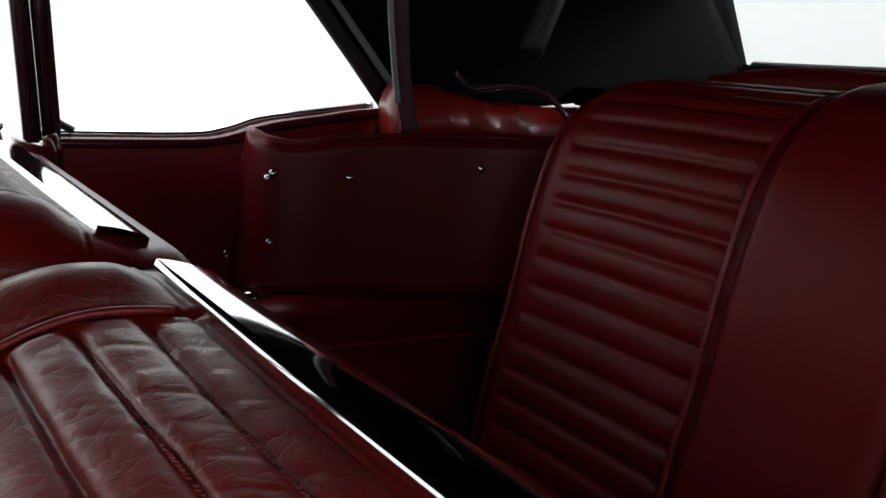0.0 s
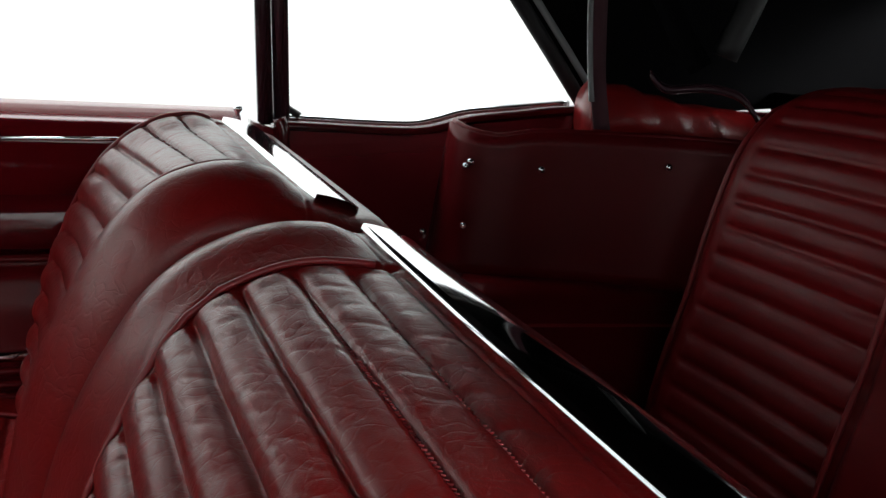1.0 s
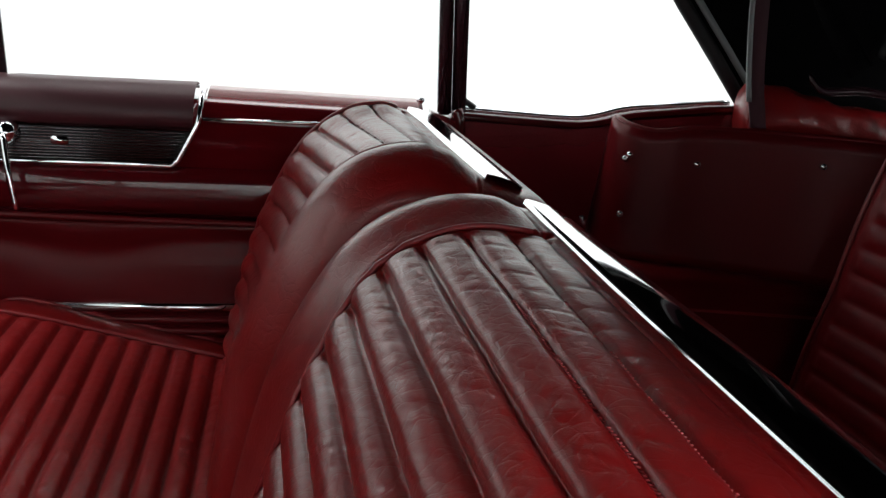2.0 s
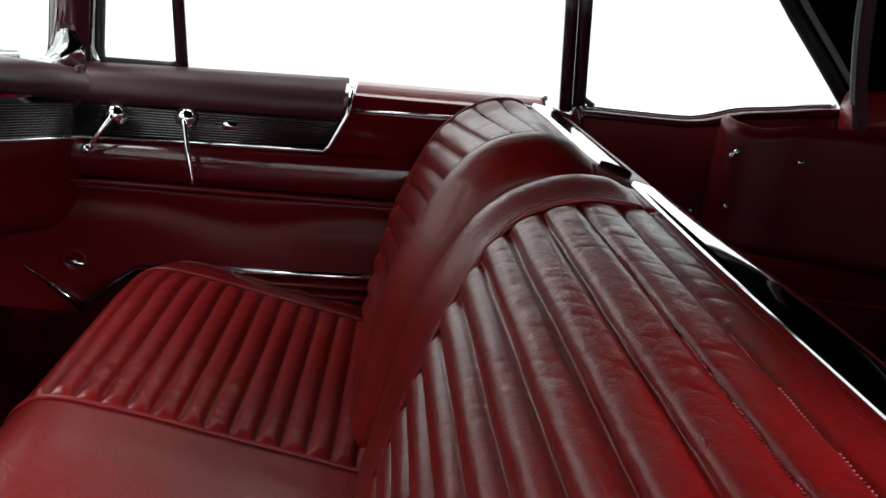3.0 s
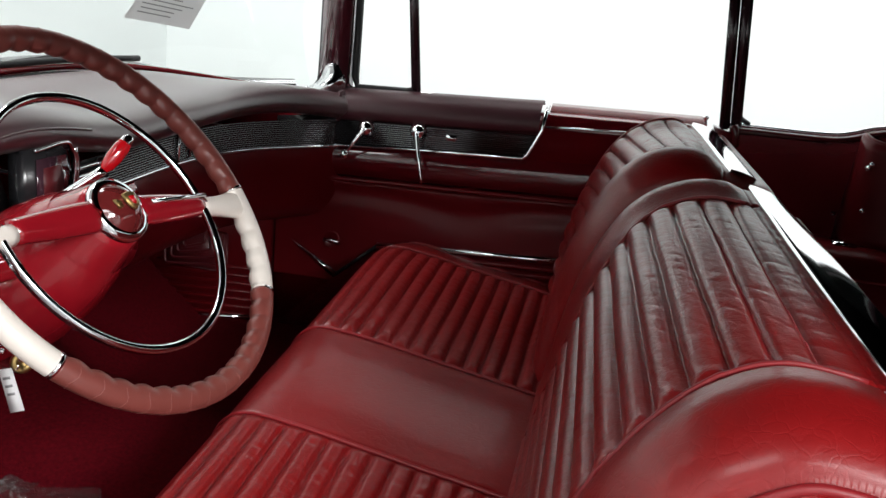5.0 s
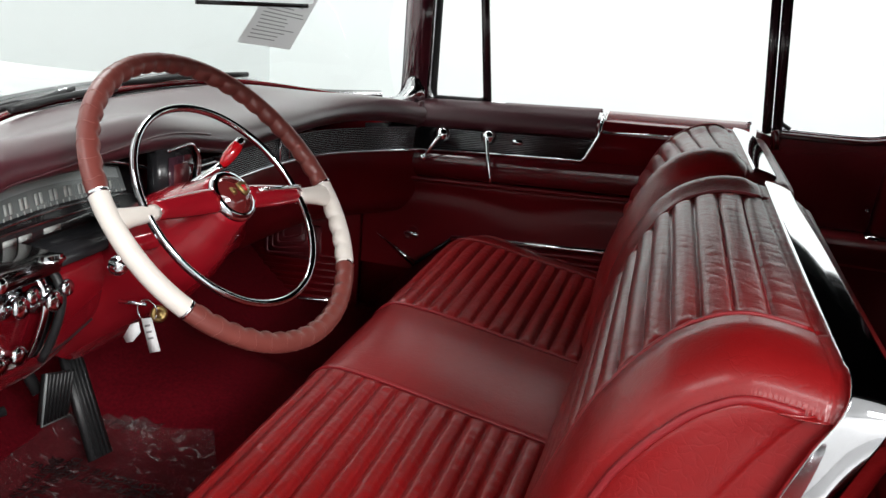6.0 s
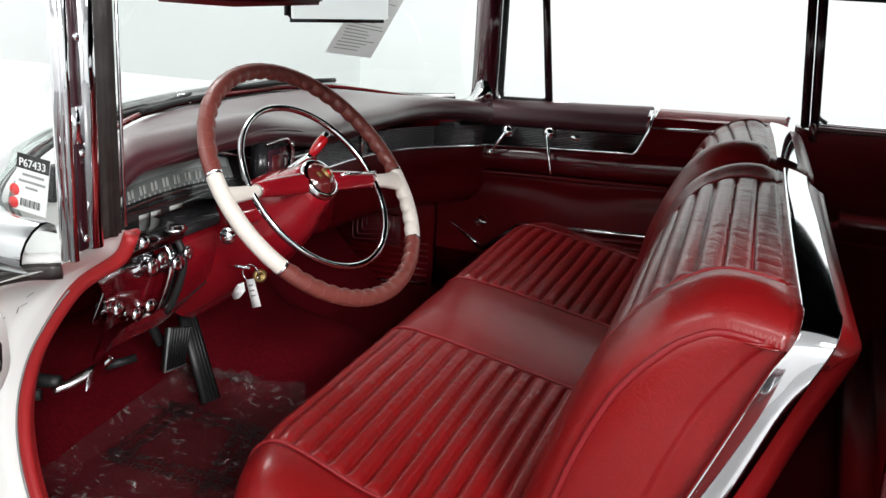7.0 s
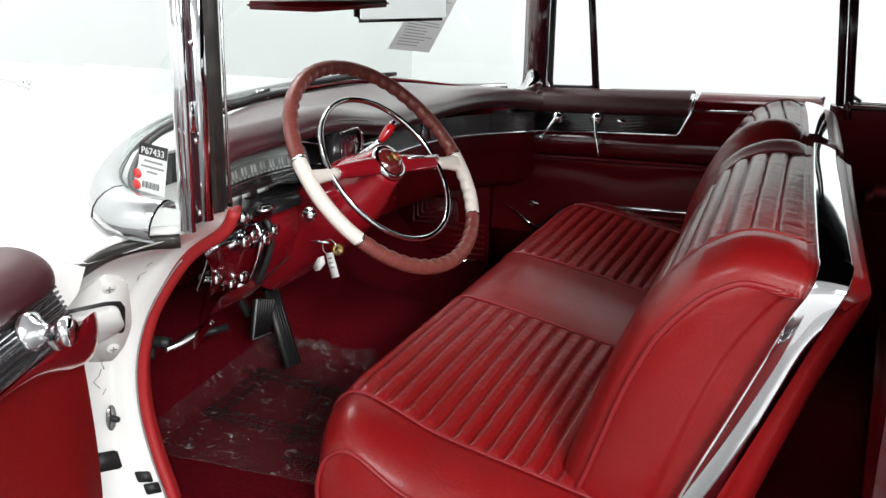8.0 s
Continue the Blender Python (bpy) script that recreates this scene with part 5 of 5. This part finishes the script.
bmesh.ops.transform(mg, matrix=mm @ Matrix.Translation((0, 0, -.021)), verts=mg.verts)
part("mirror_glass", mg, MIRROR, mirror, "silvered mirror glass", smooth=False)
part("stalk", tube([(-.83, -.155, 1.40), (-.85, -.155, 1.47)], .007, 8), CHROME, mirror)
visor = thing("sun_visor", "dark red folded sun visor", "sun visor")
part("board", box(-.84, -.70, -.66, -.405, 1.371, 1.385, .006, 3), VINYL_RED, visor)
header = thing("header_rail", "black header rail over the windscreen", "car trim", kind="structure")
part("rail", box(-.87, -.80, -.78, .78, 1.47, 1.52, .01), BLACK, header)

sheetp = thing("window_paper", "white printed paper sheet hanging behind the windscreen", "paper")
p0, ux, uy = Vector((-.95, .055, 1.252)), Vector((.0, .228, -.026)), Vector((-.016, .330, .217))
pb = bmesh.new()
vs = [pb.verts.new(p0 + ux * a + uy * b) for a, b in ((0, 0), (1, 0), (1, 1), (0, 1))]
pb.faces.new(vs)
bmesh.ops.solidify(pb, geom=pb.faces[:], thickness=.001)
part("page", pb, PAPER, sheetp, smooth=False)
random.seed(4)
for r in range(30):
    b = .05 + r * .030
    a0, a1 = .08 + .05 * random.random(), .55 + .38 * random.random()
    q = [p0 + ux * a + uy * (b + d) + Vector((.0025, 0, 0)) for a, d in ((a0, 0), (a1, 0), (a1, .007), (a0, .007))]
    tb = bmesh.new()
    tb.faces.new([tb.verts.new(v) for v in q])
    part("print_line", tb, INKGREY, sheetp, smooth=False)

tag = thing("stock_tag", "white stock tag with black header behind the windscreen", "tag")
k0, kx, ky = Vector((-0.8610, -0.9200, 1.1150)), Vector((0.0520, 0.0000, -0.0060)), Vector((0.0130, 0.0000, 0.0710))


tag_n = kx.cross(ky).normalized()
if tag_n.y > 0:
    tag_n = -tag_n


def tag_quad(a0, a1, b0, b1, lift, material, name):
    tb = bmesh.new()
    lo = [tb.verts.new(k0 + kx * a + ky * b + tag_n * (lift - .0006)) for a, b in ((a0, b0), (a1, b0), (a1, b1), (a0, b1))]
    hi = [tb.verts.new(k0 + kx * a + ky * b + tag_n * lift) for a, b in ((a0, b0), (a1, b0), (a1, b1), (a0, b1))]
    tb.faces.new(lo)
    tb.faces.new(hi)
    for k in range(4):
        tb.faces.new((lo[k], lo[(k + 1) % 4], hi[(k + 1) % 4], hi[k]))
    part(name, tb, material, tag, smooth=False)


tag_quad(0, 1, 0, 1, .001, PAPER, "card")
tag_quad(0, 1, .78, 1.05, .0018, INK, "header_band")
words("P67433", .0145, k0 + kx * .08 + ky * .83 + tag_n * .0022, turned(kx, ky), tag, PAPER)
for b, a0, a1 in ((.66, .2, .86), (.54, .1, .92), (.43, .32, .70)):
    tag_quad(a0, a1, b, b + .045, .0018, INKGREY, "print_bar")
for i in range(14):
    a = .20 + i * .045
    tag_quad(a, a + (.012 if i % 3 else .026), .10, .24, .0018, INK, "code_bar")
for b in (.12, .36):
    part("red_dot", lathe([(0, .0025), (.0075, .0024), (.0078, .0015)], k0 + kx * .0 + ky * b, tag_n, 18), REDDOT, tag, "red round sticker")

wipers = thing("windscreen_wipers", "black wiper blades lying at the windscreen foot", "wipers")
for a, b in (((-1.10, -.37, 1.155), (-1.16, -.02, 1.150)), ((-1.19, .05, 1.152), (-1.12, .42, 1.148))):
    part("blade", tube([a, Vector(a).lerp(Vector(b), .5) + Vector((0, 0, .004)), b], .006, 8, n=12), RUBBER, wipers)
    part("arm", tube([Vector(a) + Vector((-.03, .03, -.005)), Vector(a).lerp(Vector(b), .6) + Vector((-.01, 0, .012))], .004, 8), RUBBER, wipers)
    part("pivot", lathe([(0, .02), (.012, .018), (.014, 0)], Vector(b) + Vector((-.03, -.1, -.012)), (0, 0, 1), 12), CHROME, wipers)

body = thing("car_nose", "glossy white front fenders and bonnet of the car", "car")


def bonnet_pos(x, y):
    e = abs(y)
    z = 1.105 - .035 * (e / .6) ** 2 if e < .6 else 1.07 - .012 * ((e - .6) / .36) - .06 * max(0, (e - .93) / .10) ** 2.2
    return (x, y, z - .012 * ((x + .9) / 1.6) ** 2 - .012)


part("bonnet", sheet(bonnet_pos, [base_x(0) - .02 - .05 * i for i in range(45)], lin(-1.03, 1.03, 60)), WHITE_PAINT, body, "white bonnet")


def cowl_pos(i, v):
    y = -1.03 + 2.06 * i / 79
    a = Vector(bonnet_pos(base_x(0) - .02, y))
    e = abs(y)
    xb = base_x(min(.86, e)) - .01
    if e > .86:
        xb = -.815 + .065 * ramp(.86, .94, e) - .11 * ramp(.955, 1.03, e)
    b = Vector((xb, y, 1.072 - .004 * ramp(.8, .95, e) - .040 * ramp(.95, 1.03, e)))
    return a.lerp(b, v)


part("cowl", sheet(cowl_pos, range(80), lin(0, 1, 14)), WHITE_PAINT, body, "white cowl panel")
part("hood_ornament", tube([(-2.05, -.02, 1.10), (-2.2, -.02, 1.115), (-2.4, -.02, 1.10)], .012, 8, n=10), CHROME, body, "chrome bonnet ornament")
part("cowl_side", box(-1.28, -.93, .73, .80, .5, 1.07, .004), CARPET, body)
part("fender_side", sheet(lambda u, v: (-2.9 + u * (1.88 + .16 * ramp(.72, 1, v)), -1.034 - .02 * math.sin(v * 3), .25 + .775 * v), lin(0, 1, 12), lin(0, 1, 20)), WHITE_PAINT, body)

part("fender_side", sheet(lambda u, v: (-2.9 + u * 2.0, 1.034 + .02 * math.sin(v * 3), .25 + .775 * v), lin(0, 1, 12), lin(0, 1, 8)), WHITE_PAINT, body)
part("nose", sheet(lambda y, v: (-3.36 - .05 * math.sin(v * 3), y, .25 + .80 * v), lin(-1.03, 1.03, 12), lin(0, 1, 8)), WHITE_PAINT, body)

# door opening on the driver's side
jamb = thing("door_jamb", "white painted front door jamb with hinge", "door jamb", kind="structure")
WL = [(-.735, -.85, 1.082), (-.756, -.85, 1.046), (-.821, -.85, 1.001), (-.868, -.85, .947), (-.916, -.85, .871), (-.942, -.85, .787), (-.943, -.85, .704), (-.925, -.85, .623), (-.90, -.85, .552), (-.885, -.85, .50)]
wl = spline(WL, 60)


OUT = [(-.728, -.895, 1.088), (-.733, -.930, 1.074), (-.757, -.948, 1.050), (-.80, -.975, 1.046), (-.85, -1.01, 1.028), (-.93, -1.025, .968), (-.985, -1.025, .90), (-1.018, -1.025, .80), (-1.02, -1.025, .704), (-1.0, -1.025, .623), (-.975, -1.025, .552), (-.96, -1.025, .50)]
jo = spline(OUT, 60)
INN = [(-.728, -.895, 1.088), (-.748, -.930, 1.072), (-.80, -.955, 1.045), (-.87, -.985, 1.022), (-.935, -1.010, .985), (-.980, -1.020, .93), (-1.005, -1.022, .86), (-1.020, -1.025, .79), (-1.02, -1.025, .704), (-1.0, -1.025, .623), (-.975, -1.025, .552), (-.96, -1.025, .50)]
ji = spline(INN, 60)


def jamb_pos(i, v):
    """The white panel from the windlace out to the fender edge, with a shallow step."""
    p = wl[i].lerp(ji[i], v)
    f = ramp(4, 20, i)
    p.x += -.016 * f * math.sin(math.pi * v) ** .8 + .010 * f * (1 - ramp(.14, .20, v)) - .010
    p.z += .005 * (1 - f)
    return p


part("panel", sheet(jamb_pos, range(60), lin(0, 1, 40)), WHITE_PAINT, jamb)
part("windlace", tube(wl, .010, 12), WINDLACE, jamb, "red rubber windlace")
part("windlace_lip", ribbon([p + Vector((-.004, .012, .002)) for p in wl], (.2, 1, 0), .014, .008), WINDLACE, jamb, "flat red windlace lip")
part("windlace_groove", tube([p + Vector((.002, -.017, .002)) for p in wl[12:]], .0014, 6), GREYTRIM, jamb, "grey groove beside the windlace")
part("dash_end_screw", lathe([(0, .005), (.007, .004), (.009, 0)], (-.742, -.818, 1.062), (1, -.2, 0), 14), CHROME, jamb)
part("upper_seal", ribbon([jo[i] + Vector((.004, -.004, .008)) for i in range(6, 30)], (.35, -.5, .8), .024, .008), SEAL, jamb, "worn black rubber upper door seal")
part("seal_bead", tube([jo[i] + Vector((.008, -.006, .014)) for i in range(7, 29)], .0045, 8), RUBBER, jamb)
part("panel_lip", tube([jo[i] + Vector((-.002, .0, .022)) for i in range(4, 29)], .008, 10), WHITE_PAINT, jamb)


def on_jamb(y, z, out=0.0):
    cells = [jamb_pos(i, v / 20) for i in range(60) for v in range(21)]
    p = min(cells, key=lambda c: (c.y - y) ** 2 + (c.z - z) ** 2)
    return Vector((p.x + out, y, z))


HINGE_N = Vector((1, -.68, -.56)).normalized()


def hinge_piece(outline, low, high, smooth=6):
    """A piece with rounded corners that lies on the slanting face of the jamb."""
    pts = []
    n = len(outline)
    for k in range(n):
        p, q, r = (Vector(outline[m % n]) for m in (k - 1, k, k + 1))
        for m in range(smooth):
            f = m / (smooth - 1)
            a, b = q.lerp(p, .28), q.lerp(r, .28)
            pts.append(a.lerp(q, f).lerp(q.lerp(b, f), f))
    at = [Vector((-.9600 + .68 * (y + .92) + .56 * (z - .885), y, z)) + HINGE_N * low for y, z in pts]
    bm = slab(at, high - low, HINGE_N)
    bmesh.ops.bevel(bm, geom=[e for e in bm.edges if e.calc_length() > (high - low) * .98 or len(e.link_faces) == 2], offset=.0012, segments=2, affect="EDGES", clamp_overlap=True)
    return bm


part("hinge_plate", hinge_piece([(-.982, .922), (-.944, .982), (-.906, .960), (-.874, .872), (-.872, .800), (-.945, .790), (-1.0, .850)], -.012, .006), WHITE_PAINT, jamb, "white hinge plate")
part("hinge_pocket", hinge_piece([(-.99, .922), (-.901, .931), (-.880, .858), (-.893, .860), (-.96, .90)], -.002, .0075, 3), RUBBER, jamb, "dark hinge pocket")
part("hinge_arm", hinge_piece([(-1.05, .918), (-.985, .915), (-.910, .923), (-.888, .880), (-.925, .850), (-1.05, .845)], -.002, .020), WHITE_PAINT, jamb, "white hinge arm")
for y, z in ((-.928, .953), (-.888, .829)):
    n = HINGE_N
    t1 = Vector((0, 0, 1)).cross(n).normalized()
    t2 = n.cross(t1)
    c = Vector((-.9600 + .68 * (y + .92) + .56 * (z - .885), y, z)) + n * .006
    sc = part("screw", lathe([(0, .003), (.008, .003), (.011, 0)], c, n, 16), WHITE_PAINT, jamb)
    for d, e in ((t1, t2), (t2, t1)):
        part("screw_slot", slab([c + n * .003 + d * (.006 * a) + e * (.0012 * b) for a, b in ((-1, -1), (1, -1), (1, 1), (-1, 1))], .0006, n), INKGREY, sc)
b = on_jamb(-.895, .698, .004)
part("switch_plate", prism([(-.895 + .012 * math.cos(a), .698 + .024 * math.sin(a)) for a in lin(0, 5.8, 14)], "x", b.x, b.x + .003, .001), CHROME_DK, jamb, "oval metal switch plate")
part("switch_pin", lathe([(0, .018), (.005, .017), (.006, 0)], b, (1, 0, 0), 10), RUBBER, jamb, "black door switch pin")


def jamb_slot(y, z, w, h):
    """A dark opening flush in the curved panel."""
    i, v = min(((i, v) for i in range(2, 58) for v in range(1, 40)), key=lambda c: (jamb_pos(c[0], c[1] / 40).y - y) ** 2 + (jamb_pos(c[0], c[1] / 40).z - z) ** 2)
    v /= 40
    c = jamb_pos(i, v)
    t1 = (jamb_pos(i, v + .02) - jamb_pos(i, v - .02)).normalized()
    t2 = (jamb_pos(i + 1, v) - jamb_pos(i - 1, v)).normalized()
    n = t1.cross(t2).normalized()
    n = n if n.x > 0 else -n
    c = c + n * .002
    return slab([c + t1 * (w * a) + t2 * (h * b) for a, b in ((-1, -.8), (-.8, -1), (.8, -1), (1, -.8), (1, .8), (.8, 1), (-.8, 1), (-1, .8))], .002, n)


for y, z, w, h in ((-.918, .628, .028, .017), (-.874, .592, .013, .010), (-.873, .566, .013, .010)):
    part("slot", jamb_slot(y, z, w, h), RUBBER, jamb, "dark slot in the jamb")
random.seed(9)
for k in range(11):
    i0, v0 = 14 + 2.6 * k, .24 + .10 * random.random()
    pts = [jamb_pos(min(58, int(i0) + n), v0 + .035 * n * random.random()) + Vector((.0012, 0, 0)) for n in range(2 + k % 3)]
    part("scratch", ribbon(pts, (0, 1, 0), .0009 + .0012 * random.random(), .0006), INKGREY, jamb)

# ---- driver's door, swung open ----
dd = thing("door_2", "open driver door with maroon cap, ribbed band and chrome crank", "car door", (-.845, -1.105, 0), kind="structure")
DU, DW = Vector((.36, -.93, 0)).normalized(), Vector((.93, .36, 0)).normalized()


def place_door(bm):
    m = Matrix((DU, DW, Vector((0, 0, 1)))).transposed().to_4x4()
    bmesh.ops.transform(bm, matrix=m, verts=bm.verts)
    return bm


def dcap(x, k):
    y, _, dz = spline([(-.08, 0, .0), (-.07, 0, .012), (-.035, 0, .020), (.0, 0, .014), (.022, 0, -.004), (.026, 0, -.028), (.018, 0, -.046)], 19)[k]
    e = .05 * (1 - math.sqrt(max(0, 1 - max(0, (.08 - x) / .05) ** 2)))
    return (x, y - e * .4, 1.072 + dz - e * .35)


part("door_cap", place_door(sheet(dcap, [.03, .0305, .032, .035, .04, .046, .053, .061, .07, .08] + lin(.10, 1.0, 24), range(19))), VINYL_CAP, dd, "maroon padded door cap")
part("inner_skin", place_door(box(.03, 1.05, -.08, .0, .50, 1.05, .01)), PAINT_RED, dd, "red painted door skin")
def band_y(z):
    """The band leans out towards its foot."""
    return .013 + (1.046 - z) * .55


dband = part("ribbed_band", place_door(sheet(lambda x, k: (x - .30 * (k - .5) * .06, (.013, .013, .047, .047, .0)[min(4, int(k * 4))] - .012 * (k in (0,)), (1.050, 1.046, .985, .982, .982)[min(4, int(k * 4))]), lin(.052, 1.0, 20), (0, .25, .5, .75, 1))), BLACKBAND, dd, "black ribbed band")
for i in range(9):
    z = .991 + i * .0062
    part("rib", place_door(tube([(.055 - (z - .987) * .2, band_y(z) + .0008, z), (1.0, band_y(z) + .0008, z)], .0021, 8)), BANDRIB, dband)
part("chrome_frame", place_door(tube([(.046, .049, .983), (1.0, .049, .983)], .005, 8)), CHROME, dd)


def dpad(x, v):
    zb = .893 + .068 * ramp(-.10, .26, x)
    z = .982 - (.982 - zb) * v
    nose = math.sqrt(max(0, 1 - min(1, max(0, (.02 - x) / .086)) ** 2))
    z = .925 + (z - .925) * (.15 + .85 * nose)
    e = max(0, (.02 - x) / .085)
    return (x, .022 + .026 * math.sin(math.pi * min(1, .30 + v * .66)) ** .6 * (1 - e ** 2), z)


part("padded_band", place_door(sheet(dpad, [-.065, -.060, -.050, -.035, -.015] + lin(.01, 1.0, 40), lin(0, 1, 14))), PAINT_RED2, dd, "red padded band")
part("pad_line", place_door(tube([(-.055, .010, .893), (.0, .016, .904), (.06, .018, .920), (.13, .018, .941), (.22, .018, .958), (1.0, .018, .961)], .003, 8)), CHROME, dd)
part("lower_panel", place_door(sheet(lambda x, v: (x + .03 * v * v, .010 + .012 * math.sin(v * 2.6) + .02 * v * math.exp(-((x - .05) / .07) ** 2), .895 + .066 * ramp(-.10, .26, x) - .42 * v), lin(-.035, 1.0, 40), lin(0, 1, 16))), LEATHER, dd, "red vinyl lower panel")
part("chrome_wedge", place_door(prism([(.05, .63), (.07, .63), (.062, .73)], "y", .03, .045, .002)), CHROME, dd)
part("crank_base", place_door(lathe([(0, .060), (.015, .059), (.019, .053), (.018, .043), (.012, .038), (.011, .026), (.016, .019), (.025, .013), (.028, .004), (.028, 0)], (.150, .030, 1.010), (0, 1, .10), 28)), CHROME, dd, "chrome crank knob on a round base")
part("crank_arm", place_door(tube([(.150, .052, 1.010), (.140, .058, .992), (.128, .056, .985)], .006, 10, n=10)), CHROME, dd, "chrome crank arm")
